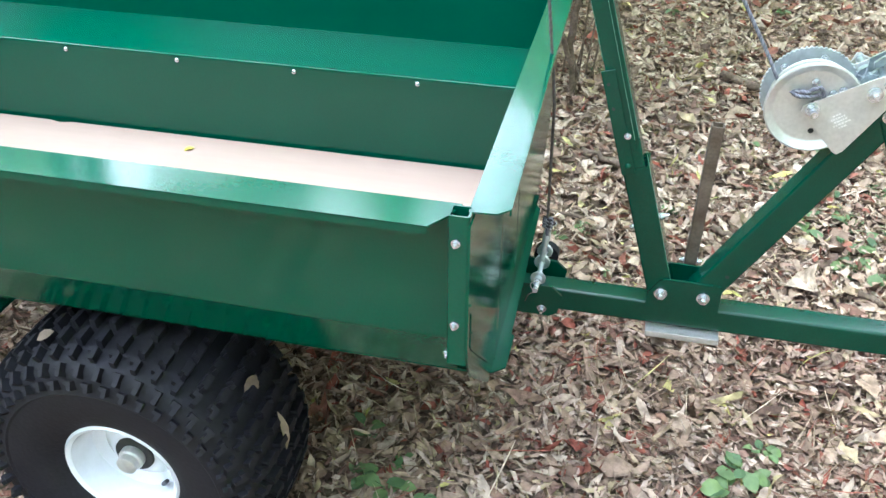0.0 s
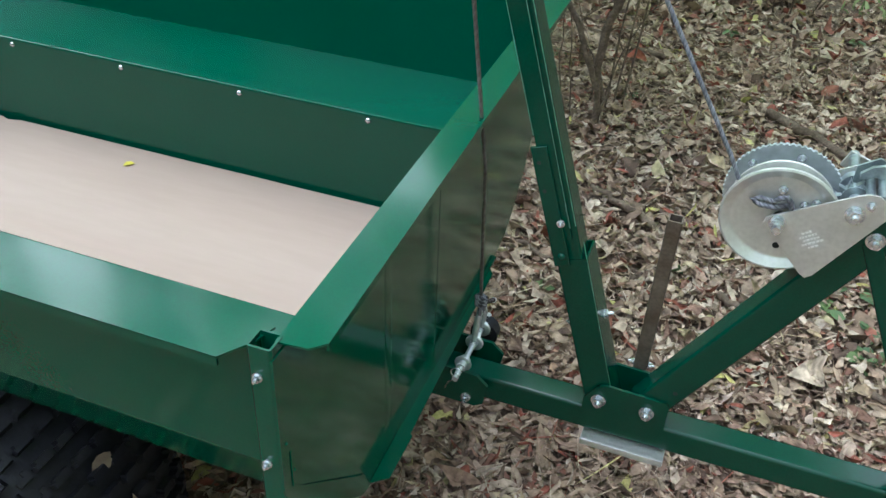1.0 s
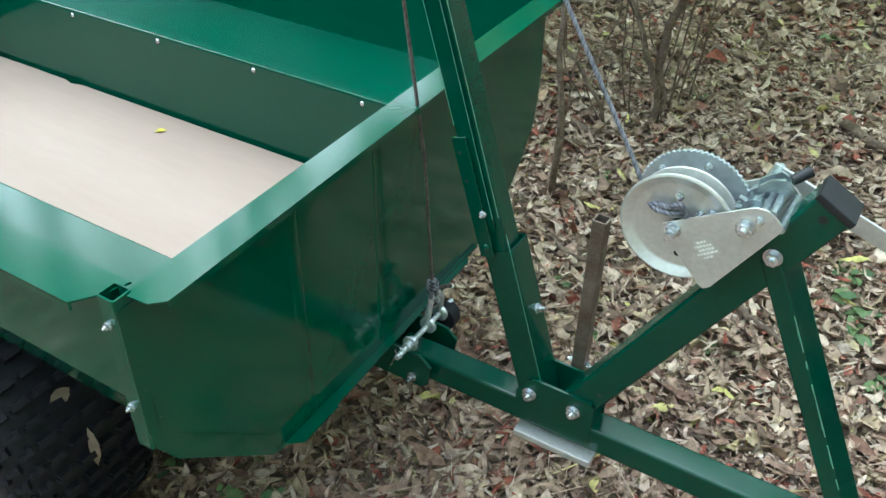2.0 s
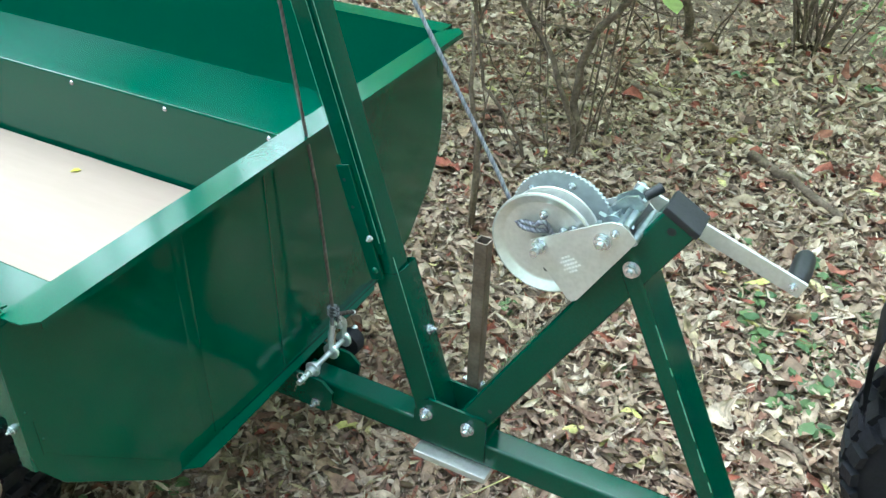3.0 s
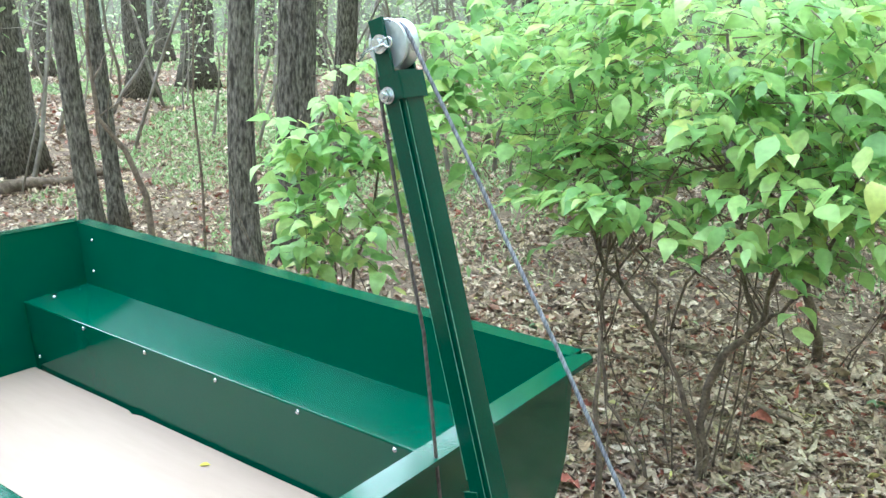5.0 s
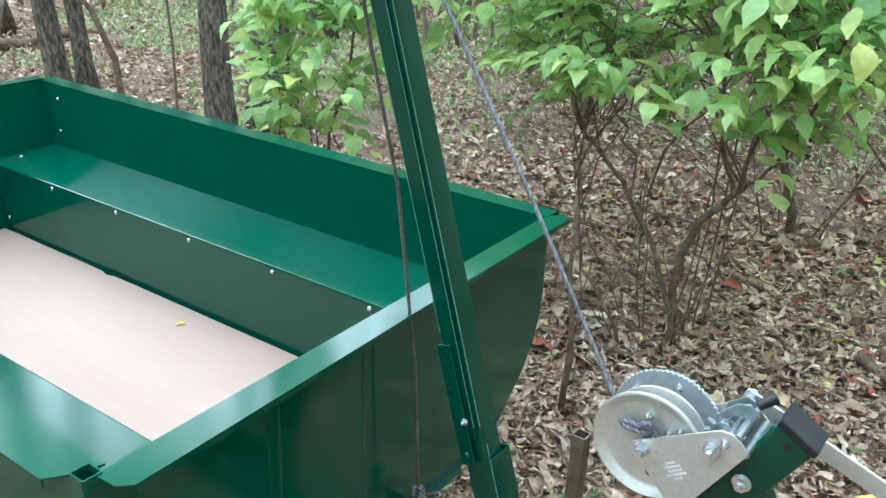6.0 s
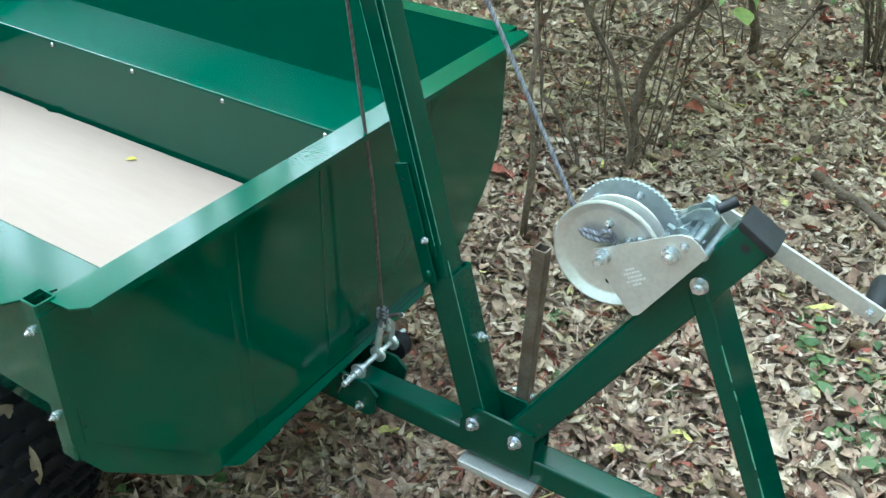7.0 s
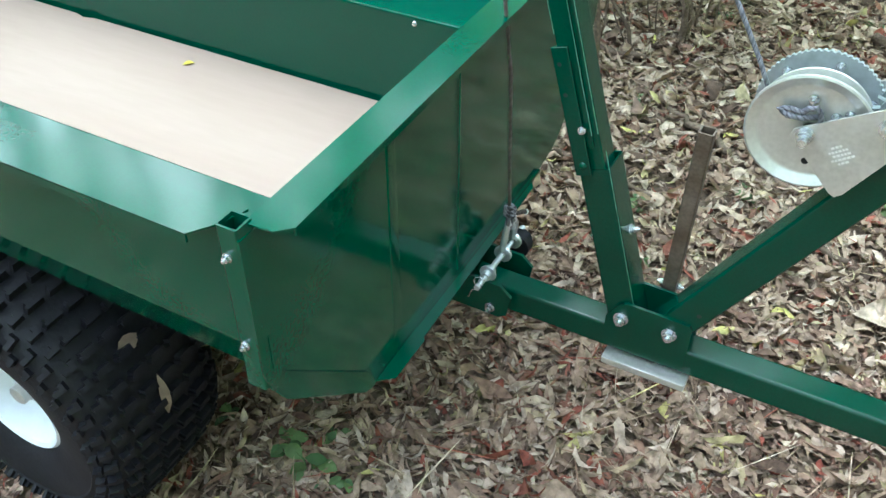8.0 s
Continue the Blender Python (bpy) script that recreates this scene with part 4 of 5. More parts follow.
def leaf_cards(centres, yaw, pitch, roll, length, width, curl, cup, pointed=False, worn=0.0, fine=False):
    """Many leaves as one set of vertices and faces: each has a midrib, two halves, a point, a curl and a fold."""
    t = np.array([0.0, 0.14, 0.32, 0.52, 0.74, 1.0]) if fine else np.array([0.0, 0.28, 0.58, 0.82, 1.0])
    half = np.array([0.0, 0.66, 0.98, 0.94, 0.5, 0.0]) if fine else np.array([0.0, 0.9, 0.95, 0.45, 0.0]) if pointed else np.array([0.0, 0.82, 1.0, 0.62, 0.0])
    n, last = len(centres), len(t) - 1
    lx = (t[None, :] - 0.5) * length[:, None]
    z_mid = -curl[:, None] * ((t[None, :] - 0.5) ** 2) * 4 * length[:, None]
    w = half[None, :] * width[:, None] / 2
    z_side = z_mid + cup[:, None] * w
    pts = []
    pts.append((lx[:, 0], 0 * lx[:, 0], z_mid[:, 0]))
    for k in range(1, last):
        pts.append((lx[:, k], w[:, k], z_side[:, k]))
        pts.append((lx[:, k], 0 * lx[:, k], z_mid[:, k]))
        pts.append((lx[:, k], -w[:, k], z_side[:, k]))
    pts.append((lx[:, last], 0 * lx[:, last], z_mid[:, last]))
    p = np.stack([np.stack(q, -1) for q in pts], 1)            # leaf, point, axis
    if worn:
        # crumpled and torn: every point of the outline strays a little
        stray = np.random.default_rng(n).normal(0, worn, p.shape)
        p = p + stray * np.stack((length * 0.55, width * 1.3, width * 1.5), -1)[:, None, :]
    cr, sr, cp, sp, cy, sy = np.cos(roll), np.sin(roll), np.cos(pitch), np.sin(pitch), np.cos(yaw), np.sin(yaw)
    x, y, z = p[..., 0], p[..., 1], p[..., 2]
    y, z = y * cr[:, None] - z * sr[:, None], y * sr[:, None] + z * cr[:, None]
    x, z = x * cp[:, None] + z * sp[:, None], -x * sp[:, None] + z * cp[:, None]
    x, y = x * cy[:, None] - y * sy[:, None], x * sy[:, None] + y * cy[:, None]
    p = np.stack((x, y, z), -1) + centres[:, None, :]
    quads = [(0, 1, 2), (0, 2, 3)]
    for k in range(1, 3 * last - 5, 3):
        quads += [(k, k + 3, k + 4, k + 1), (k + 1, k + 4, k + 5, k + 2)]
    e = 3 * last - 2
    quads += [(e - 3, e, e - 2), (e - 2, e, e - 1)]
    return p.reshape(-1, 3), quads, e + 1, n


def leaf_object(name, sets, mat):
    """Joins sets of leaf cards into one mesh object."""
    verts, starts, counts, loops, base = [], [], [], [], 0
    for p, quads, k, n in sets:
        verts.append(p)
        offs = base + np.arange(n) * k
        for q in quads:
            loops.append((offs[:, None] + np.array(q)[None, :]).ravel())
            counts.append(np.full(n, len(q)))
        base += n * k
    v = np.concatenate(verts)
    l, c = np.concatenate(loops), np.concatenate(counts)
    me = bpy.data.meshes.new(name)
    me.vertices.add(len(v))
    me.vertices.foreach_set("co", v.astype(np.float32).ravel())
    me.loops.add(len(l))
    me.loops.foreach_set("vertex_index", l.astype(np.int32))
    me.polygons.add(len(c))
    me.polygons.foreach_set("loop_start", np.concatenate(([0], np.cumsum(c)[:-1])).astype(np.int32))
    me.polygons.foreach_set("use_smooth", np.ones(len(c), dtype=bool))
    me.update(calc_edges=True)
    me.materials.append(mat)
    return me


def litter():
    """Dry whole leaves under the shrubs; broken, trodden ones, coloured darker for shade, round the trailer."""
    dry, trodden = [], []
    for (x0, x1, y0, y1), dens, size, cut, sets in (((-1.6, 2.2, 1.0, 3.6), 2000, 1.16, None, dry), ((-1.6, 2.2, 0.6, 1.2), 350, 1.1, None, dry), ((-1.6, 2.2, -0.9, 1.1), 2300, 1.02, None, trodden),
                                                    ((-1.6, 2.2, 1.0, 2.8), 1900, 0.62, None, dry), ((-1.6, 2.2, -0.9, 1.1), 1800, 0.6, None, trodden),
                                                    ((-7.0, 4.0, -2.5, 9.0), 850, 1.05, (-1.6, 2.2, -0.9, 3.6), dry), ((-15.0, 3.0, 0.0, 18.0), 230, 1.7, (-7.0, 4.0, -2.5, 9.0), dry)):
        n = int((x1 - x0) * (y1 - y0) * dens)
        c = np.stack((rng.uniform(x0, x1, n), rng.uniform(y0, y1, n), np.zeros(n)), -1)
        if cut:
            inside = (c[:, 0] > cut[0]) & (c[:, 0] < cut[1]) & (c[:, 1] > cut[2]) & (c[:, 1] < cut[3])
            c = c[~inside]
        keep = np.array([noise.noise(Vector((a * 1.3, b * 1.3, 5.0))) > -0.45 or (a > -1.6 and b < 3.6) for a, b, _ in c])
        c = c[keep]
        n = len(c)
        c[:, 2] = [ground_height(a, b) for a, b, _ in c]
        near = c[:, 1] < 0.85
        c[:, 2] += rng.uniform(0.003, 0.04, n) * np.where(near, 0.6, 1.0)
        calm = np.where(near, 0.55, 1.0)
        length = rng.gamma(5.0, 0.0088, n).clip(0.018, 0.11) * size
        width = length * rng.uniform(0.18, 0.5, n)
        pose_ = (rng.uniform(0, 6.283, n), rng.normal(0, 0.26, n) * calm, rng.normal(0, 0.34, n) * calm, length, width, rng.normal(0.04, 0.24, n) * calm, rng.normal(0.1, 0.48, n) * calm)
        for k, (pointed, worn) in enumerate(((False, 0.1), (True, 0.07), (True, 0.17))):
            sets.append(leaf_cards(c[k::3], *[q[k::3] for q in pose_], pointed=pointed, worn=worn))
    # narrow shreds, stalks and broken pieces between the leaves
    for n, y0, y1, sets in ((17000, -0.7, 1.1, trodden), (16000, 1.0, 3.0, dry)):
        c = np.stack((rng.uniform(-1.5, 2.0, n), rng.uniform(y0, y1, n), np.zeros(n)), -1)
        c[:, 2] = [ground_height(a, b) for a, b, _ in c]
        c[:, 2] += rng.uniform(0.008, 0.044, n) * np.where(c[:, 1] < 0.85, 0.7, 1.0)
        length = rng.uniform(0.015, 0.07, n)
        sets.append(leaf_cards(c, rng.uniform(0, 6.283, n), rng.normal(0, 0.3, n), rng.normal(0, 0.8, n), length, length * rng.uniform(0.07, 0.26, n), rng.normal(0, 0.25, n), rng.normal(0, 0.6, n), worn=0.1))
    # dry stalks and straws
    n = 1500
    c = np.stack((rng.uniform(-1.5, 2.0, n), rng.uniform(-0.6, 3.4, n), np.zeros(n)), -1)
    c[:, 2] = [ground_height(a, b) + 0.034 for a, b, _ in c]
    length = rng.uniform(0.06, 0.22, n)
    sets.append(leaf_cards(c, rng.uniform(0, 6.283, n), rng.normal(0, 0.08, n), rng.normal(0, 0.5, n), length, rng.uniform(0.002, 0.0042, n), rng.normal(0, 0.06, n), rng.normal(-0.6, 0.3, n)))
    tagged(put("trodden_litter", leaf_object("trodden_litter", trodden, TRODDEN_SHADED), Matrix.Identity(4)), "broken greyish brown trodden leaves round the trailer, darkened for shade", "leaves", kind="stuff")
    tagged(put("leaf_litter", leaf_object("leaf_litter", dry, LITTER), Matrix.Identity(4)), "dry brown and tan fallen leaves covering the ground", "leaves", kind="stuff")


litter()


def weed(size, seed):
    """A low seedling: a stem with a few pairs of leaves, about the origin."""
    r = np.random.default_rng(seed)
    n = int(r.integers(5, 10))
    h = r.uniform(0.25, 1.0, n) * size * 0.55
    yaw = r.uniform(0, 6.283, n)
    rad = r.uniform(0.25, 0.75, n) * size
    c = np.stack((rad * np.cos(yaw), rad * np.sin(yaw), h + 0.012), -1)
    length = r.uniform(0.55, 0.9, n) * size
    leaves = leaf_cards(c, yaw, r.normal(0.15, 0.25, n), r.normal(0, 0.3, n), length, length * r.uniform(0.55, 0.8, n), r.normal(0.1, 0.1, n), r.normal(0.1, 0.15, n))
    me_leaf = leaf_object("leaf_mass", [leaves], WEED)
    stems = joined([tube_arrays([(0, 0, -0.01), (p[0] * 0.3, p[1] * 0.3, p[2] * 0.7), (p[0] * 0.8, p[1] * 0.8, p[2])], [0.0016, 0.0012, 0.0008], 4) for p in c])
    return me_leaf, raw_mesh("stem", *stems, WEED)


WEEDS = [weed(0.05, 11 + k) for k in range(5)]


def plant_weed(x, y, s, k, label="low green seedling among dry leaves"):
    ob = thing("seedling", (x, y, ground_height(x, y)), label, "seedling", "seedlings on the ground")
    m = WORLD_OF[ob] @ Matrix.Rotation(k * 1.7, 4, "Z") @ Matrix.Diagonal((s, s, s, 1))
    put("leaf_mass", WEEDS[k % 5][0], m, ob)
    put("stem", WEEDS[k % 5][1], m, ob)


SPOTS = [(-0.30, 0.43, 1.0), (-0.20, 0.36, 0.6), (0.53, 0.48, 1.2), (0.50, 0.42, 1.3), (0.58, 0.57, 0.9), (-0.42, 0.30, 0.8), (-0.2, 0.27, 1.1), (-0.26, 0.29, 1.0), (-0.12, 0.28, 0.7),
         (0.67, 1.67, 1.05), (0.7, 1.67, 0.95), (0.72, 1.56, 1.2), (0.75, 1.53, 1.0), (0.74, 1.44, 1.05), (0.87, 1.56, 0.95), (0.88, 1.5, 1.2), (0.92, 1.44, 1.0), (0.87, 1.41, 1.05), (0.84, 1.32, 0.95), (0.87, 1.32, 1.2), (0.84, 1.68, 1.0), (0.88, 1.83, 1.05), (0.81, 1.88, 0.95), (0.92, 1.28, 1.2), (0.98, 1.7, 1.0), (0.99, 1.51, 1.05),
         (1.6, 1.7, 1.1), (0.1, 1.35, 0.9), (0.02, 1.28, 0.8), (0.35, 1.5, 0.8),
         (0.45, 1.25, 0.7), (-0.05, 1.75, 0.8), (0.6, 1.9, 0.8), (0.2, 1.15, 0.7), (-0.3, 2.6, 1.0), (0.5, 2.5, 0.9), (0.95, 2.2, 0.8), (1.3, 2.4, 1.0), (0.3, 3.1, 1.1), (-0.7, 2.2, 1.0),
         (1.5, 1.8, 1.1), (1.6, 1.4, 1.2), (1.45, 2.9, 1.0), (0.8, 3.2, 1.0), (-1.2, 3.0, 1.2), (1.15, 1.9, 0.9), (0.25, 1.95, 0.7), (0.05, 2.35, 0.8)]
for k, (x, y, s) in enumerate(SPOTS):
    plant_weed(x, y, s, k)


def grass_patch():
    """Thin spring grass and low herbs on the woodland floor farther off."""
    n = 170000
    c = np.stack((rng.uniform(-30, 6, n), rng.uniform(3.5, 30, n), np.zeros(n)), -1)
    c = np.concatenate((c, np.stack((rng.uniform(-16, -3.2, 30000), rng.uniform(0.5, 8, 30000), np.zeros(30000)), -1)))
    keep = np.array([noise.noise(Vector((a * 0.45, b * 0.45, 1.0))) + 0.35 * noise.noise(Vector((a * 1.4, b * 1.4, 2.0))) > -0.05 for a, b, _ in c])
    c = c[keep]
    n = len(c)
    c[:, 2] = [ground_height(a, b) + 0.035 for a, b, _ in c]
    length = rng.uniform(0.03, 0.065, n) * (1 + np.hypot(c[:, 0], c[:, 1]) / 14)
    sets = [leaf_cards(c, rng.uniform(0, 6.283, n), rng.normal(-0.8, 0.45, n), rng.normal(0, 0.5, n), length, length * rng.uniform(0.1, 0.35, n), rng.normal(0.1, 0.1, n), rng.normal(0.2, 0.2, n))]
    tagged(put("woodland_grass", leaf_object("woodland_grass", sets, GRASS), Matrix.Identity(4)), "patchy pale green spring grass on woodland floor", "grass", kind="stuff")


grass_patch()


def crooked(p, d, length, n, wander, r):
    """A wandering line of points from p."""
    p, d = Vector(p), Vector(d).normalized()
    pts = [p.copy()]
    for _ in range(n):
        d = (d + Vector(r.normal(0, wander, 3))).normalized()
        p = p + d * (length / n)
        pts.append(p.copy())
    return pts


def tree(name, x, y, dia, height, lean, seed, label, limbs=7, crown=3000, first_limb=0.45):
    """A tapered, slightly crooked trunk with a flared foot, limbs and an airy crown."""
    r = np.random.default_rng(seed)
    z = ground_height(x, y)
    ob = thing(name, (x, y, z), label, "tree", "woodland trees")
    n = 26
    line, radii = [], []
    wob = r.uniform(0, 6.28, 2)
    for k in range(n + 1):
        t = k / n
        h = height * t
        line.append((x + lean[0] * h + 0.03 * math.sin(h * 1.3 + wob[0]) * min(1, h), y + lean[1] * h + 0.03 * math.sin(h * 1.1 + wob[1]) * min(1, h), z - 0.06 + h))
        radii.append(dia / 2 * ((1 - 0.8 * t) + 0.55 * math.exp(-h / 0.14)))
    seg = 28
    vs, fs = tube_arrays(line, radii, seg)
    out = []
    for i, v in enumerate(vs):
        c = Vector(line[i // seg])
        a = 2 * math.pi * (i % seg) / seg
        d = Vector(v) - c
        rid = 1 + 0.07 * math.sin(a * 9 + 2.2 * noise.noise(Vector((a, v[2] * 1.3, seed)))) + 0.08 * noise.noise(Vector((math.cos(a) * 2, math.sin(a) * 2, v[2] * 2.3 + seed)))
        out.append(tuple(c + d * rid))
    put("trunk", raw_mesh("trunk", out, fs, BARK), Matrix.Identity(4), ob)
    pieces, tips = [], []
    for k in range(limbs):
        t = first_limb + (0.97 - first_limb) * (k + r.uniform(0, 0.8)) / limbs
        i = int(t * n)
        a = r.uniform(0, 6.28)
        ln = height * r.uniform(0.18, 0.34) * (1.15 - 0.5 * t)
        pts = crooked(line[i], (math.cos(a), math.sin(a), r.uniform(0.5, 1.1)), ln, 7, 0.13, r)
        r0 = radii[i] * 0.5
        pieces.append(tube_arrays(pts, [r0 * (1 - 0.85 * j / 7) for j in range(8)], 7))
        for q in (3, 5):
            sub = crooked(pts[q], Vector(r.normal(0, 1, 3)) + Vector((0, 0, 0.7)), ln * 0.5, 5, 0.16, r)
            pieces.append(tube_arrays(sub, [r0 * 0.35 * (1 - 0.8 * j / 5) for j in range(6)], 5))
            tips += sub[2:]
        tips += pts[4:]
    put("branchwork", raw_mesh("branchwork", *joined(pieces), BARK), Matrix.Identity(4), ob)
    tp = np.array([tuple(p) for p in tips])
    c = tp[r.integers(0, len(tp), crown)] + r.normal(0, 0.28, (crown, 3))
    length = r.uniform(0.1, 0.2, crown)
    put("crown", leaf_object("crown", [leaf_cards(c, r.uniform(0, 6.28, crown), r.normal(0.2, 0.4, crown), r.normal(0, 0.4, crown), length, length * 0.6, r.normal(0.1, 0.1, crown), r.normal(0.1, 0.2, crown))], LEAF),
        Matrix.Identity(4), ob)
    return ob


def at_bearing(az, dist):
    return 0.817 + dist * math.cos(radians(az)), -0.48 + dist * math.sin(radians(az))


TREES = [(139.15, 4.75, 0.15, 7.5, (0.004, 0.0), "slender grey-brown tree with furrowed bark"), (136.0, 5.2, 0.23, 8.5, (0.0, 0.0), "grey-brown tree trunk behind a green shrub"),
         (148.5, 5.9, 0.135, 8.0, (-0.046, -0.036), "slender leaning grey tree with rough bark"), (147.0, 6.2, 0.11, 7.0, (-0.055, -0.044), "thin grey tree beside a leaning trunk"),
         (153.0, 8.6, 0.5, 13.0, (-0.03, -0.02), "thick old dark tree with deeply furrowed bark"), (145.2, 13.5, 0.36, 13.0, (-0.01, 0.0), "distant broad tree trunk in the woods"),
         (141.9, 15.0, 0.52, 14.0, (0.0, 0.0), "distant thick tree trunk in the woods"), (132.7, 8.0, 0.2, 9.0, (0.0, 0.0), "dark tree trunk half hidden by leaves"),
         (150.6, 17.0, 0.3, 11.0, (0.01, 0.0), "distant slim tree trunk in the woods"), (143.8, 20.0, 0.35, 12.0, (0.0, 0.0), "distant slim tree trunk in the woods"),
         (134.5, 19.0, 0.4, 12.0, (0.0, 0.0), "distant slim tree trunk in the woods"), (137.6, 22.0, 0.34, 12.0, (0.01, 0.0), "distant slim tree trunk in the woods"),
         (121.0, 13.0, 0.3, 11.0, (0.0, 0.0), "distant slim tree trunk in the woods"), (109.0, 15.0, 0.35, 12.0, (0.0, 0.0), "distant slim tree trunk in the woods"),
         (98.0, 12.0, 0.28, 10.0, (0.0, 0.0), "distant slim tree trunk in the woods"), (156.0, 14.0, 0.4, 12.0, (0.0, 0.0), "distant slim tree trunk in the woods"),
         # from here on: trees out of sight, added to shade the place and darken reflections
         (119.0, 8.2, 0.22, 11.0, (0.0, 0.0), "hidden tree added behind the shrubs to block sky light"), (108.0, 7.4, 0.2, 10.5, (0.0, 0.0), "hidden tree added behind the shrubs to block sky light"),
         (97.0, 7.8, 0.24, 11.0, (0.0, 0.0), "hidden tree added behind the shrubs to block sky light"), (86.0, 9.0, 0.3, 10.0, (0.0, 0.0), "unseen grey-brown tree added to block and reflect light"), (60.0, 6.0, 0.32, 11.0, (0.0, 0.0), "unseen grey-brown tree added to block and reflect light"),
         (0.0, 6.2, 0.3, 10.5, (0.0, 0.0), "unseen grey-brown tree added to block and reflect light"), (42.0, 6.4, 0.3, 10.5, (0.0, 0.0), "unseen grey-brown tree added to block and reflect light"), (20.0, 6.0, 0.35, 11.0, (0.0, 0.0), "unseen grey-brown tree added to block and reflect light"), (-25.0, 5.6, 0.3, 10.0, (0.0, 0.0), "unseen grey-brown tree added to block and reflect light"),
         (-62.0, 6.0, 0.34, 11.0, (0.0, 0.0), "unseen grey-brown tree added to block and reflect light"), (-105.0, 6.2, 0.3, 10.0, (0.0, 0.0), "unseen grey-brown tree added to block and reflect light"),
         (-150.0, 9.0, 0.36, 11.0, (0.0, 0.0), "unseen grey-brown tree added to block and reflect light"), (176.0, 11.0, 0.4, 12.0, (0.0, 0.0), "unseen grey-brown tree added to block and reflect light")]
# leaf count and limb height go by bearing, to block or open the sky
for k, (az, dist, dia, h, lean, label) in enumerate(TREES):
    x, y = at_bearing(az, dist)
    tree("tree", x, y, dia, h, lean, 40 + k, label, crown=300 if 147.5 < az < 165 else 1500 if 130 < az < 147.5 else (16000 if az < 112 else 9000) * (dist > 8.5) + 1500 if 62 < az < 160 else 14000 if 0 <= az <= 62 else 7000, first_limb=0.65 if 125 < az < 160 else 0.16 if 62 < az < 125 else 0.13)


def shrub(x, y, stems, canopy, leaves, seed, label, bare=0, size=0.055, trunks=()):
    """Many arching stems from one root; twigs and leaves gather in the given ellipsoids (centre, radii, share)."""
    r = np.random.default_rng(seed)
    z = ground_height(x, y)
    ob = thing("shrub", (x, y, z), label, "shrub", "woodland shrubs")
    pieces, spots, forks, stem_pieces = [], [], [], []
    for line, r0 in trunks:
        pts = [Vector(p) for p in line]
        fine = [p.lerp(q, k / 3) + Vector(r.normal(0, 0.003, 3)) for p, q in zip(pts, pts[1:]) for k in range(3)] + [pts[-1]]
        (stem_pieces if r0 > 0.005 else pieces).append(tube_arrays(fine, [r0 * (1 - 0.45 * j / len(fine)) * float(r.uniform(0.92, 1.08)) for j in range(len(fine))], 9))
        forks += fine[len(fine) * 2 // 3:]
        for q in fine[3::3]:
            side = crooked(q, Vector(r.normal(0, 1, 3)) + Vector((0, 0, 0.9)), float(r.uniform(0.15, 0.45)), 6, 0.16, r)
            pieces.append(tube_arrays(side, [r0 * 0.2 * (1 - 0.12 * j) for j in range(7)], 5))
    total = sum(s for _, _, s in canopy)
    for ctr, rad, share in canopy:
        ctr, rad = Vector(ctr), Vector(rad)
        m = max(1, int(round(stems * share / total)))
        nl = int(leaves * share / total)
        per = 9
        twigs = max(1, nl // per)
        ends = []
        for k in range(m):
            a0 = r.uniform(0, 6.28)
            p = forks[int(r.integers(0, len(forks)))].copy() if forks else Vector((x + 0.05 * math.cos(a0), y + 0.05 * math.sin(a0), z - 0.03))
            goal = ctr + Vector([float(r.uniform(-0.6, 0.6)) * q for q in rad])
            mid = p.lerp(goal, 0.5) + Vector((float(r.normal(0, 0.07)), float(r.normal(0, 0.07)), float(r.uniform(0.05, 0.3))))
            pts = []
            for j in range(13):
                t = j / 12
                q = p.lerp(mid, t).lerp(mid.lerp(goal, t), t)
                pts.append(q + Vector(r.normal(0, 0.010, 3)) * (1 if 0 < j else 0))
            r0 = float(r.uniform(0.003, 0.0055) if forks else r.uniform(0.004, 0.010))
            pieces.append(tube_arrays(pts, [r0 * (1 - 0.75 * j / 12) for j in range(13)], 7))
            ends += pts[5:]
            for q in (5, 7, 9, 11):
                side = crooked(pts[q], Vector(r.normal(0, 1, 3)) + Vector((0, 0, 0.4)), float(r.uniform(0.2, 0.5)), 5, 0.2, r)
                pieces.append(tube_arrays(side, [r0 * 0.3 * (1 - 0.7 * j / 5) for j in range(6)], 4))
                ends += side[2:]
        for _ in range(twigs):
            d = Vector(r.normal(0, 1, 3))
            d = d.normalized() * float(r.uniform(0.25, 1.0)) ** 0.6
            c = ctr + Vector((d.x * rad.x, d.y * rad.y, d.z * rad.z))
            away = Vector((c.x - x, (c.y - y), 0.0))
            away = (away.normalized() if away.length > 0.01 else Vector((1, 0, 0))) + Vector(r.normal(0, 0.6, 3)) + Vector((0, 0, -0.05))
            tw = crooked(c - away.normalized() * 0.1, away, 0.26, 5, 0.12, r)
            pieces.append(tube_arrays(tw, [0.0022 - 0.0003 * j for j in range(6)], 4))
            for j in range(per):
                q = tw[min(5, 1 + j // 2)]
                spots.append((q, away, 1 if j % 2 else -1, j == per - 1))
    for _ in range(bare):
        a = r.uniform(0, 6.28)
        pts = crooked((x + 0.12 * math.cos(a), y + 0.12 * math.sin(a), z - 0.03), (math.cos(a) * 0.4, math.sin(a) * 0.4, 1), float(r.uniform(0.5, 1.3)), 8, 0.12, r)
        pieces.append(tube_arrays(pts, [0.004 * (1 - 0.08 * j) for j in range(9)], 5))
        for q in (3, 5, 6):
            side = crooked(pts[q], Vector(r.normal(0, 1, 3)) + Vector((0, 0, 0.5)), float(r.uniform(0.15, 0.45)), 5, 0.2, r)
            pieces.append(tube_arrays(side, [0.0018 - 0.0002 * j for j in range(6)], 4))
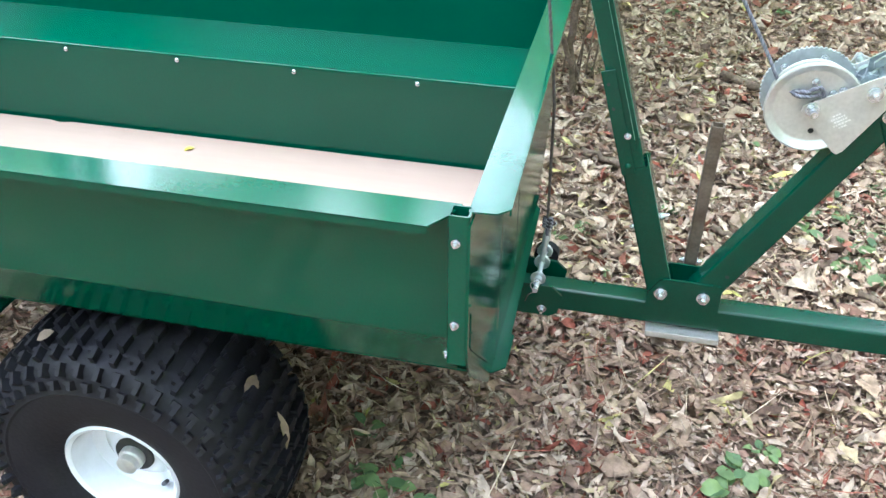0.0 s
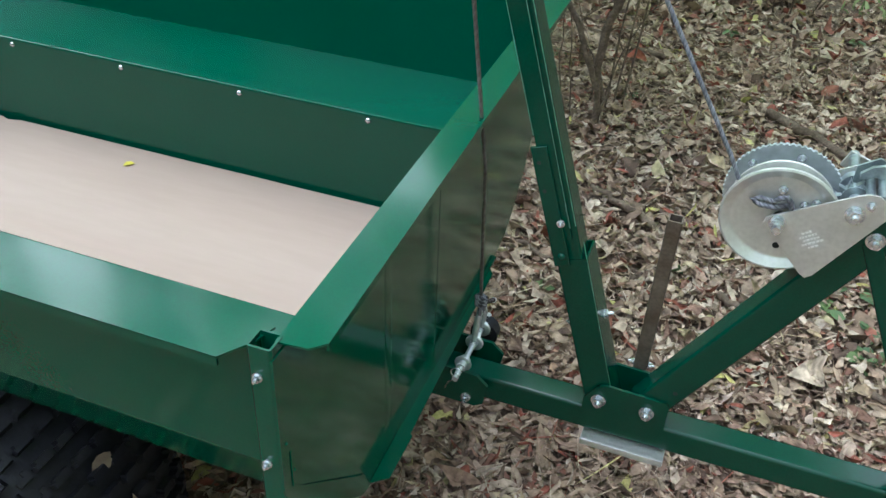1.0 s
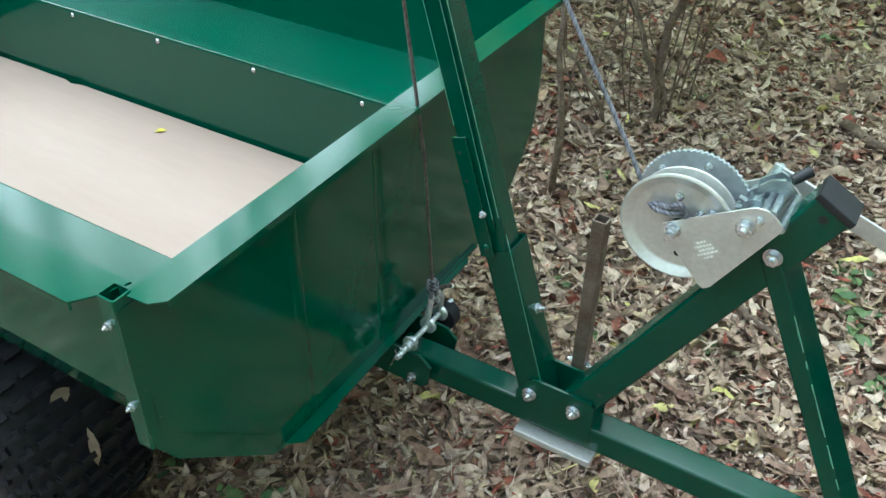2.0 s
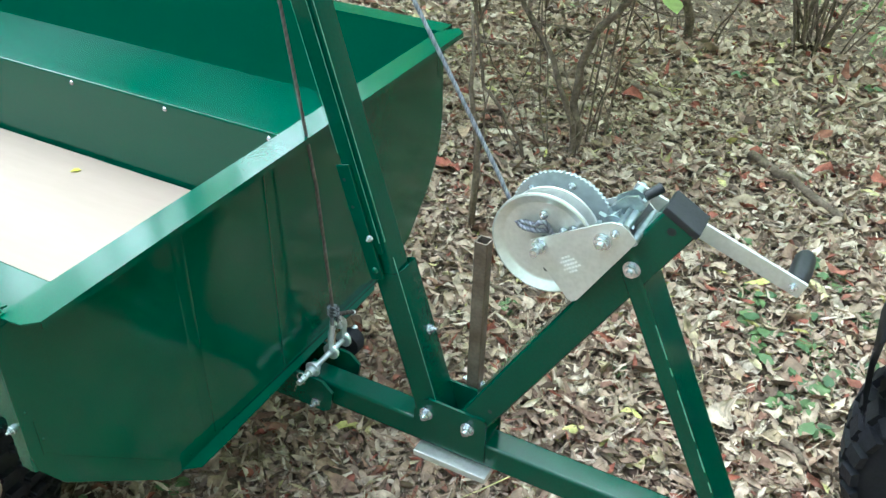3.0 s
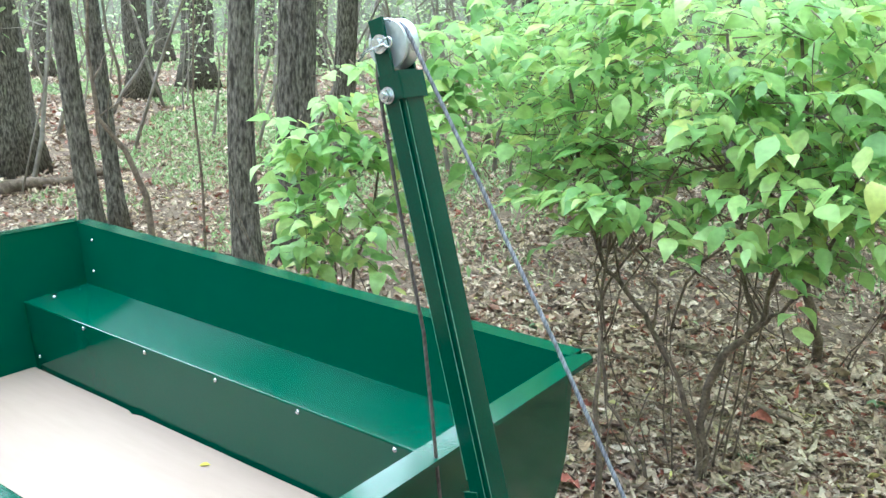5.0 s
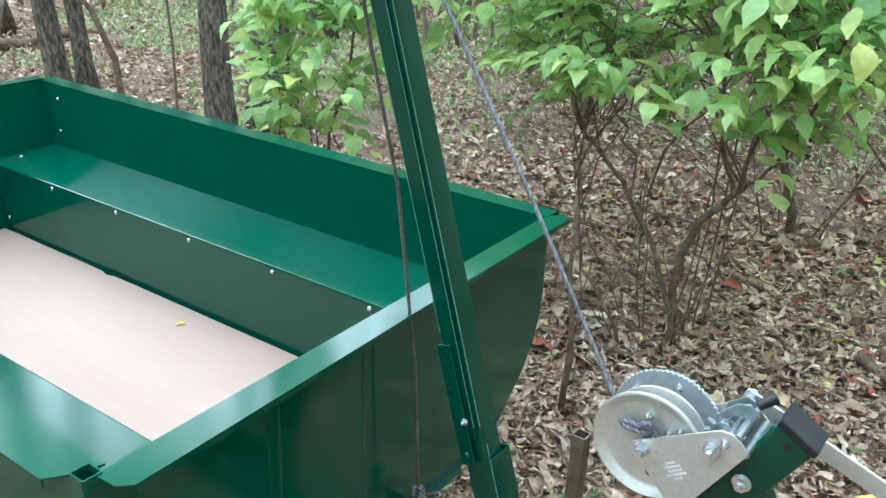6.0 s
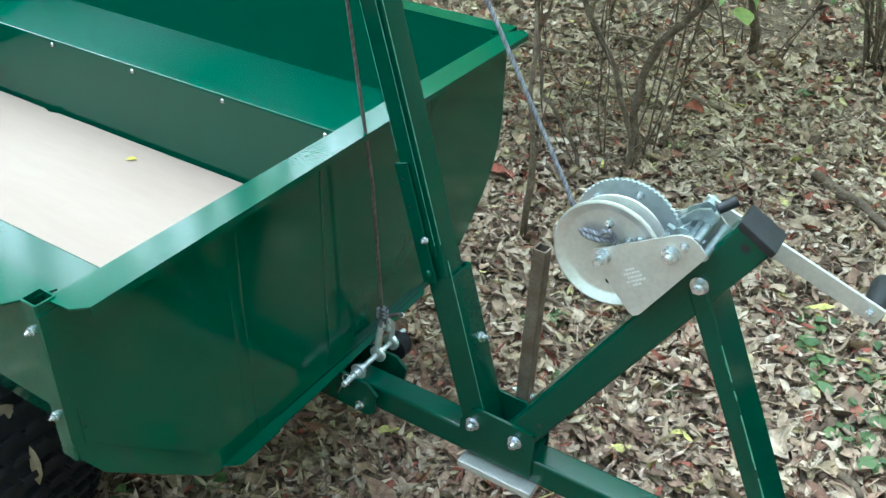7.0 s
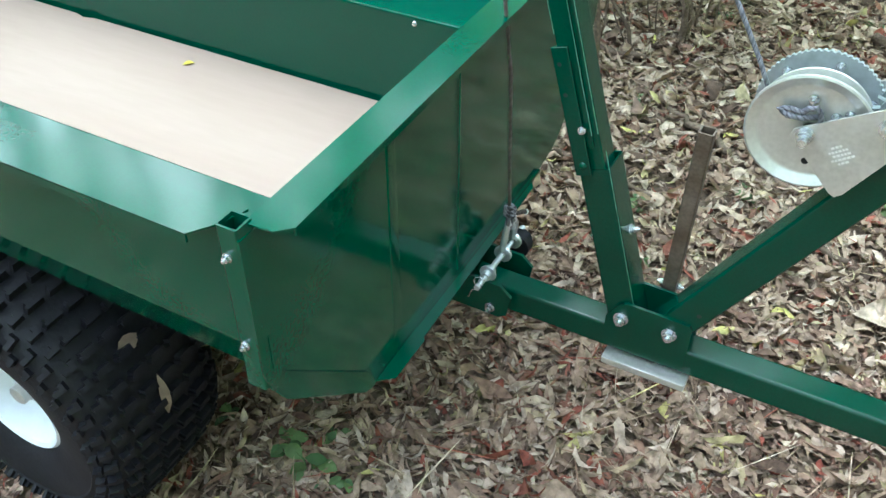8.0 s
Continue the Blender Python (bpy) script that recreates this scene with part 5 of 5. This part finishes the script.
    for piece in stem_pieces:
        put("stem", raw_mesh("stem", *piece, STEM), Matrix.Identity(4), ob)
    put("branchwork", raw_mesh("branchwork", *joined(pieces), TWIG), Matrix.Identity(4), ob)
    if spots:
        n = len(spots)
        yaw0 = np.array([math.atan2(w.y, w.x) for _, w, _, _ in spots])
        sgn = np.array([0.0 if tip else s for _, _, s, tip in spots])
        yaw = yaw0 + sgn * r.uniform(0.6, 1.3, n)
        length = r.gamma(9, size / 9, n).clip(0.02, 0.105)
        c = np.array([tuple(q) for q, _, _, _ in spots]) + np.stack((np.cos(yaw), np.sin(yaw), 0 * yaw), -1) * (length * 0.55)[:, None]
        cards = leaf_cards(c, yaw, r.normal(0.42, 0.32, n), r.normal(0, 0.35, n), length, length * r.uniform(0.46, 0.62, n), r.normal(0.14, 0.1, n), r.normal(0.2, 0.16, n), fine=True)
        put("foliage", leaf_object("foliage", [cards], LEAF), Matrix.Identity(4), ob)
    return ob


MAIN = [((-0.032, 2.15, 0.12), (-0.032, 2.15, 0.257), (-0.054, 2.15, 0.368), (-0.045, 2.15, 0.488), (-0.004, 2.15, 0.61), (0.058, 2.15, 0.693), (0.096, 2.15, 0.739), (0.106, 2.16, 0.80)), 0.0165]
FORK_UP = [((0.1, 2.155, 0.745), (0.108, 2.16, 0.84), (0.13, 2.17, 0.95), (0.17, 2.2, 1.2), (0.1, 2.2, 1.6)), 0.008]
FORK_OUT = [((0.09, 2.15, 0.735), (0.16, 2.12, 0.80), (0.24, 2.08, 0.92), (0.3, 2.05, 1.1), (0.36, 2.05, 1.35)), 0.007]
FORK = [((0.09, 2.155, 0.73), (0.03, 2.18, 0.845), (0.003, 2.2, 0.913), (-0.05, 2.25, 1.2), (-0.15, 2.3, 1.6)), 0.008]
SECOND = [((-0.035, 2.12, 0.13), (-0.038, 2.11, 0.296), (-0.084, 2.1, 0.418), (-0.124, 2.1, 0.514), (-0.193, 2.1, 0.625), (-0.254, 2.1, 0.704), (-0.349, 2.1, 0.794), (-0.417, 2.1, 0.85), (-0.55, 2.15, 1.1), (-0.7, 2.3, 1.5)), 0.011]
THIRD = [((-0.16, 2.02, 0.12), (-0.175, 2.0, 0.235), (-0.26, 2.0, 0.349), (-0.322, 2.0, 0.422), (-0.355, 2.0, 0.613), (-0.369, 2.0, 0.803), (-0.36, 2.05, 1.1)), 0.007]
RODS = [[((-0.02 + 0.02 * k, 2.2 + 0.03 * k, 0.12), (0.0 + 0.035 * k, 2.24, 0.6), (-0.01 + 0.05 * k, 2.26, 0.95), (0.0 + 0.06 * k, 2.3, 1.4)), 0.004] for k in range(3)] + \
       [[((-0.1 - 0.03 * k, 2.1 + 0.08 * math.sin(k * 2.4), 0.12), (-0.13 - 0.055 * k, 2.1 + 0.1 * math.sin(k * 2.4), 0.3 + 0.02 * (k % 2)), (-0.15 - 0.075 * k + 0.05 * (k % 3), 2.12, 0.5), (-0.2 - 0.09 * k + 0.09 * (k % 3), 2.15, 0.75)), 0.0028] for k in range(5)]
shrub(-0.04, 2.15, 20, [((0.25, 2.05, 1.05), (0.11, 0.14, 0.10), 0.18), ((0.3, 2.0, 1.22), (0.2, 0.25, 0.14), 0.5), ((0.02, 2.05, 1.14), (0.26, 0.26, 0.16), 0.55), ((0.2, 2.1, 1.38), (0.36, 0.3, 0.16), 0.85),
                         ((-0.36, 2.12, 1.1), (0.3, 0.3, 0.13), 0.6), ((-0.68, 2.3, 1.12), (0.42, 0.35, 0.16), 0.85), ((-0.3, 2.2, 1.4), (0.5, 0.4, 0.17), 1.0), ((0.3, 2.2, 1.6), (0.45, 0.4, 0.16), 0.9),
                         ((-0.8, 2.5, 1.48), (0.45, 0.4, 0.17), 0.7), ((-0.3, 2.3, 1.66), (0.6, 0.4, 0.12), 0.8), ((-1.0, 2.75, 1.3), (0.4, 0.3, 0.22), 0.5), ((-1.1, 2.8, 1.6), (0.5, 0.4, 0.14), 0.5)], 3500, 5,
      "leafy green shrub with one thick crooked brown stem", bare=2, size=0.082, trunks=[MAIN, FORK, FORK_UP, FORK_OUT, SECOND, THIRD] + RODS)
shrub(0.0, 3.42, 6, [((-0.6, 3.3, 1.35), (0.8, 0.5, 0.45), 1.0), ((0.2, 3.3, 1.5), (0.7, 0.5, 0.45), 1.0)], 950, 6, "leafy green shrub with brown stems", bare=8, size=0.07,
      trunks=[[((0.0, 3.45, 0.14), (0.0, 3.42, 0.3), (-0.06, 3.38, 0.5), (-0.12, 3.35, 0.8), (-0.2, 3.3, 1.3)), 0.024]])
FAN = []
for k in range(14):
    a, sp = -1.35 + 0.19 * k + 0.07 * math.sin(k * 2.3), 0.36 + 0.14 * math.sin(k * 1.7)
    bx, by = 0.5 + 0.045 * math.sin(k * 2.1), 3.62 + 0.05 * math.cos(k * 1.3)
    FAN.append([[(bx + math.sin(a) * sp * u ** 1.3, by + 0.25 * math.cos(k * 2.9) * u, ground_height(bx, by) - 0.03 + h) for u, h in ((0, 0.0), (0.4, 0.3), (1.0, 0.68), (1.6, 1.1), (2.3, 1.6))], 0.0045 + 0.0022 * (k % 3) + 0.004 * (k % 5 == 3)])
shrub(0.5, 3.62, 5, [((0.6, 3.5, 1.7), (0.65, 0.5, 0.36), 1.0)], 520, 8, "leafy green shrub with many bare stems", bare=4, size=0.068, trunks=FAN)
shrub(-1.5, 1.95, 4, [((-1.32, 1.75, 0.98), (0.24, 0.22, 0.4), 1.2), ((-1.2, 1.9, 1.32), (0.34, 0.25, 0.25), 0.7), ((-0.95, 2.0, 1.5), (0.25, 0.25, 0.12), 0.25)], 720, 9, "young leafy shrub with bright green leaves", bare=2, size=0.088)
shrub(-1.6, 4.6, 6, [((-1.7, 4.5, 1.3), (1.0, 0.6, 0.6), 1.0)], 2200, 10, "leafy green shrub in the undergrowth", bare=20)
shrub(-0.4, 5.2, 6, [((-0.3, 5.2, 1.4), (1.1, 0.6, 0.7), 1.0)], 2000, 12, "leafy green shrub in the undergrowth", bare=20)
shrub(1.6, 4.2, 6, [((1.6, 4.2, 1.5), (0.9, 0.6, 0.6), 1.0)], 1600, 13, "leafy green shrub in the undergrowth", bare=14)


def sticks():
    """Fallen sticks lying on the leaves."""
    r = np.random.default_rng(3)
    spec = [((0.50, 2.38), (0.84, 2.12), 0.019), ((-0.30, 1.95), (-0.09, 1.96), 0.014), ((0.27, 1.62), (0.05, 1.74), 0.014), ((0.47, 1.40), (0.62, 1.34), 0.012), ((0.86, 1.18), (1.12, 1.12), 0.010), ((-0.2, 1.45), (0.15, 1.36), 0.009),
            ((1.2, 2.0), (1.5, 1.7), 0.010), ((0.1, 2.7), (-0.3, 2.9), 0.012), ((1.0, 2.8), (1.4, 3.0), 0.010), ((-0.6, 2.9), (-1.1, 2.8), 0.012)]
    for a, b, rad in spec:
        pts = []
        for k in range(9):
            t = k / 8
            x, y = a[0] + (b[0] - a[0]) * t + float(r.normal(0, 0.006)), a[1] + (b[1] - a[1]) * t + float(r.normal(0, 0.006))
            pts.append((x, y, ground_height(x, y) + 0.028 + rad * 0.6))
        vs, fs = tube_arrays(pts, [rad * (1 - 0.4 * k / 8) * float(r.uniform(0.85, 1.1)) for k in range(9)], 9)
        tagged(put("fallen_stick", raw_mesh("fallen_stick", vs, fs, DEADWOOD), Matrix.Identity(4)), "weathered brown stick lying on dry leaves", "stick", "fallen sticks")
    z = ground_height(-0.164, 1.62)
    line = [(-0.165, 1.62, z - 0.03), (-0.16, 1.62, 0.2), (-0.153, 1.622, 0.31), (-0.155, 1.62, 0.41), (-0.168, 1.618, 0.5), (-0.182, 1.62, 0.58), (-0.178, 1.625, 0.68), (-0.19, 1.63, 0.8)]
    spur = [(-0.155, 1.62, 0.36), (-0.14, 1.63, 0.43), (-0.15, 1.65, 0.5), (-0.135, 1.66, 0.6)]
    stem = joined([tube_arrays(line, [0.011, 0.0105, 0.0115, 0.009, 0.0085, 0.007, 0.006, 0.004], 8), tube_arrays(spur, [0.005, 0.004, 0.003, 0.002], 6)])
    tagged(put("dead_stem", raw_mesh("dead_stem", *stem, DEADWOOD), Matrix.Identity(4)), "thin crooked dead brown stem standing in dry leaves", "stem")
    x0, y0 = at_bearing(153.5, 7.6)
    x1, y1 = at_bearing(146.8, 8.3)
    pts = [(x0 + (x1 - x0) * k / 10, y0 + (y1 - y0) * k / 10, ground_height(x0, y0) + 0.05 + 0.02 * math.sin(k)) for k in range(11)]
    vs, fs = tube_arrays(pts, [0.06 - 0.003 * k for k in range(11)], 12)
    tagged(put("fallen_log", raw_mesh("fallen_log", vs, fs, DEADWOOD), Matrix.Identity(4)), "grey fallen log on the woodland floor", "log")


sticks()


def single_leaf(name, at, normal, yaw, length, width, mat, label, group="loose leaves", curl=0.1):
    one = leaf_cards(np.zeros((1, 3)), np.array([yaw]), np.zeros(1), np.zeros(1), np.array([length]), np.array([width]), np.array([curl]), np.array([0.15]))
    tagged(put(name, leaf_object(name, [one], mat), facing(at, normal)), label, "leaf", group)


YELLOW = varied("yellow_leaf", [(0.0, (0.5, 0.42, 0.05)), (1.0, (0.42, 0.4, 0.08))], 0.5, islands=False)
TAN = varied("tan_leaf", [(0.0, (0.13, 0.095, 0.068)), (1.0, (0.2, 0.155, 0.115))], 0.6, islands=False)
single_leaf("fallen_leaf", (-0.842, 0.785, 0.5255), (0, 0, 1), 0.9, 0.028, 0.017, YELLOW, "small yellow leaf lying on plywood")
single_leaf("fallen_leaf", (-0.335, 0.10, 0.36), (0.95, -0.28, 0.2), 1.5, 0.085, 0.018, TAN, "long pale dry leaf stuck on the tyre")
single_leaf("fallen_leaf", (-0.388, 0.10, 0.462), (0.8, -0.35, 0.55), 0.4, 0.042, 0.028, TAN, "curled dry leaf stuck on the tyre")
single_leaf("fallen_leaf", (-0.72, 0.03, 0.565), (-0.2, -0.5, 0.85), 0.9, 0.035, 0.02, TAN, "pale dry leaf stuck on the tyre")


def thicket():
    """Thin pale brush and saplings far back between the trees."""
    r = np.random.default_rng(21)
    pieces, spots = [], []
    for _ in range(620):
        az, dist = float(r.uniform(75, 165)), float(r.uniform(7.5, 34))
        x, y = at_bearing(az, dist)
        h = float(r.uniform(1.2, 4.5))
        pts = crooked((x, y, ground_height(x, y) - 0.05), (r.normal(0, 0.2), r.normal(0, 0.2), 1), h, 7, 0.09, r)
        r0 = float(r.uniform(0.008, 0.03))
        pieces.append(tube_arrays(pts, [r0 * (1 - 0.1 * j) for j in range(8)], 5))
        for q in (3, 4, 5, 6):
            side = crooked(pts[q], Vector(r.normal(0, 1, 3)) + Vector((0, 0, 0.8)), h * 0.3, 4, 0.15, r)
            pieces.append(tube_arrays(side, [r0 * 0.35 * (1 - 0.15 * j) for j in range(5)], 4))
            spots += side[1:]
    sap = material("pale_brush_bark", (0.3, 0.26, 0.22), 0.85, second=(0.18, 0.15, 0.13), scale=12, spec=0.2)
    tagged(put("thicket_brush", raw_mesh("thicket_brush", *joined(pieces), sap), Matrix.Identity(4)), "thin grey saplings and brush between distant trees", "brush", kind="stuff")
    p = np.array([tuple(q) for q in spots])
    n = 45000
    c = p[r.integers(0, len(p), n)] + r.normal(0, 0.22, (n, 3))
    length = r.uniform(0.035, 0.09, n)
    mist = varied("pale_spring_leaves", [(0.0, (0.26, 0.36, 0.15)), (0.5, (0.35, 0.44, 0.2)), (1.0, (0.44, 0.5, 0.27))], 0.6, translucent=0.3)
    cards = leaf_cards(c, r.uniform(0, 6.28, n), r.normal(0.1, 0.5, n), r.normal(0, 0.5, n), length, length * 0.6, r.normal(0.1, 0.1, n), r.normal(0.1, 0.2, n))
    tagged(put("thicket_leaves", leaf_object("thicket_leaves", [cards], mist), Matrix.Identity(4)), "pale young leaves on distant brush", "leaves", kind="stuff")


thicket()


def sapling(base, offsets, r0, label):
    """A thin bent sapling stem with a few twigs."""
    left = Vector((-0.57, -0.82, 0))
    z = ground_height(*base)
    ob = thing("sapling", (*base, z), label, "sapling", "woodland saplings")
    pts = [Vector((*base, z - 0.05)) + left * a + Vector((0, 0, h)) for a, h in offsets]
    fine = []
    for p, q in zip(pts, pts[1:]):
        fine += [p.lerp(q, k / 4) for k in range(4)]
    fine.append(pts[-1])
    put("stem", raw_mesh("stem", *tube_arrays(fine, [r0 * (1 - 0.7 * k / len(fine)) for k in range(len(fine))], 8), TWIG), Matrix.Identity(4), ob)
    r = np.random.default_rng(int(r0 * 1e4))
    bits = [tube_arrays(crooked(p, Vector(r.normal(0, 1, 3)) + Vector((0, 0, 0.8)), 0.35, 5, 0.15, r), [r0 * 0.3 * (1 - 0.15 * j) for j in range(6)], 4) for p in fine[len(fine) // 2::2]]
    put("branchwork", raw_mesh("branchwork", *joined(bits), TWIG), Matrix.Identity(4), ob)


sapling((-3.69, 2.67), [(0.0, 0.0), (0.03, 0.42), (0.13, 0.7), (0.27, 0.9), (0.3, 1.3), (0.25, 1.9)], 0.022, "thin dark bent sapling on the woodland floor")
sapling((-3.5, 2.9), [(0.0, 0.0), (0.0, 0.5), (0.03, 1.0), (0.0, 1.6), (0.04, 2.2)], 0.010, "thin straight bare sapling")
sapling((-5.2, 3.4), [(0.0, 0.0), (0.1, 0.6), (0.05, 1.2), (0.2, 2.0)], 0.012, "thin straight bare sapling")


def far_woods():
    """A wall of hazy distant undergrowth that closes the wood."""
    bm = bmesh.new()
    seg = 96
    lo = [bm.verts.new((48 * math.cos(2 * math.pi * k / seg), 48 * math.sin(2 * math.pi * k / seg), -1.0)) for k in range(seg)]
    hi = [bm.verts.new((48 * math.cos(2 * math.pi * k / seg), 48 * math.sin(2 * math.pi * k / seg), 24.0 + 5.0 * noise.noise(Vector((k * 0.7, 0, 0))))) for k in range(seg)]
    for k in range(seg):
        j = (k + 1) % seg
        bm.faces.new((lo[k], lo[j], hi[j], hi[k]))
    mat = material("hazy_far_woods", (0.28, 0.31, 0.2), 0.95, second=(0.17, 0.18, 0.125), scale=0.35, grain=(0.6, 1.3), grain_scale=2.2, stretch=(1, 1, 0.35), spec=0.1)
    tagged(part("backdrop", bm, mat), "hazy green and grey distant woods", "backdrop", kind="structure")


far_woods()


# ---- the tow vehicle's rear wheel and mudguard, beside the tongue ----
def tow_vehicle():
    cx, cy, cz = 1.21, 1.12, 0.26
    ob = thing("tow_vehicle", (cx, cy, 0.04), "rear wheel and dull black mudguard of a tow vehicle", "vehicle")
    bm = bmesh.new()
    prof = [(0.085, 0.12), (0.105, 0.13), (0.118, 0.155), (0.12, 0.18), (0.113, 0.205), (0.094, 0.219), (0.06, 0.226), (0.0, 0.228)]
    prof += [(-a, q) for a, q in reversed(prof[:-1])]
    lathe(bm, (cx, cy, cz), (0, -1, 0), prof, 64)
    x0, y0, z0 = basis((0, -1, 0), (0, 0, 1))
    for h, q, w, tilt in ((0.108, 0.210, 0.04, 0.6), (0.06, 0.225, 0.05, 0.15), (0.0, 0.228, 0.045, 0.0), (-0.06, 0.225, 0.05, -0.15), (-0.108, 0.210, 0.04, -0.6)):
        for k in range(26):
            a = 2 * math.pi * (k + (0.5 if abs(h) == 0.06 else 0.0)) / 26
            d = x0 * math.cos(a) + y0 * math.sin(a)
            up = (d * math.cos(tilt) + z0 * math.sin(tilt)).normalized()
            tang = z0.cross(d)
            m = Matrix((tang, up.cross(tang), up)).transposed().to_4x4()
            m.translation = Vector((cx, cy, cz)) + d * q + z0 * h
            vs = [bm.verts.new(m @ Vector((0.017 * sx * (1 - 6 * max(sz, 0)), w / 2 * sy, sz))) for sz in (-0.004, 0.013) for sx, sy in ((-1, -1), (1, -1), (1, 1), (-1, 1))]
            for f in ((4, 5, 6, 7), (0, 1, 5, 4), (1, 2, 6, 5), (2, 3, 7, 6), (3, 0, 4, 7)):
                bm.faces.new([vs[i] for i in f])
    tyre = part("tyre", bm, RUBBER, ob, "black knobbly off-road tyre", 30)
    bm = bmesh.new()
    lathe(bm, (cx, cy, cz), (0, -1, 0), [(0.09, 0.134), (0.095, 0.128), (0.07, 0.115), (0.03, 0.1), (0.03, 0.0)], 40)
    part("rim", bm, DARK, tyre)
    bm = bmesh.new()
    sec = [(0.985, 0.40), (0.968, 0.47), (0.96, 0.54), (0.968, 0.585), (1.0, 0.625), (1.1, 0.66), (1.3, 0.665)]
    ls = [[bm.verts.new((x + 0.012 * (y > 1.2), y, z - 0.02 * (abs(y - 1.14) > 0.13))) for x, z in sec] for y in (1.0, 1.025, 1.15, 1.265, 1.285)]
    for p, q in zip(ls, ls[1:]):
        for i in range(len(sec) - 1):
            bm.faces.new((p[i], p[i + 1], q[i + 1], q[i]))
    bmesh.ops.solidify(bm, geom=list(bm.faces), thickness=0.006)
    part("mudguard", bm, PLASTIC, ob, "dull black plastic mudguard")
    bm = bmesh.new()
    square_tube(bm, (cx, cy + 0.06, cz), (cx, cy + 0.5, cz + 0.02), 0.05, 0.05)
    square_tube(bm, (1.25, 1.15, 0.64), (1.25, 1.15, 0.35), 0.03, 0.03)
    part("axle", bm, DARK, ob)


tow_vehicle()
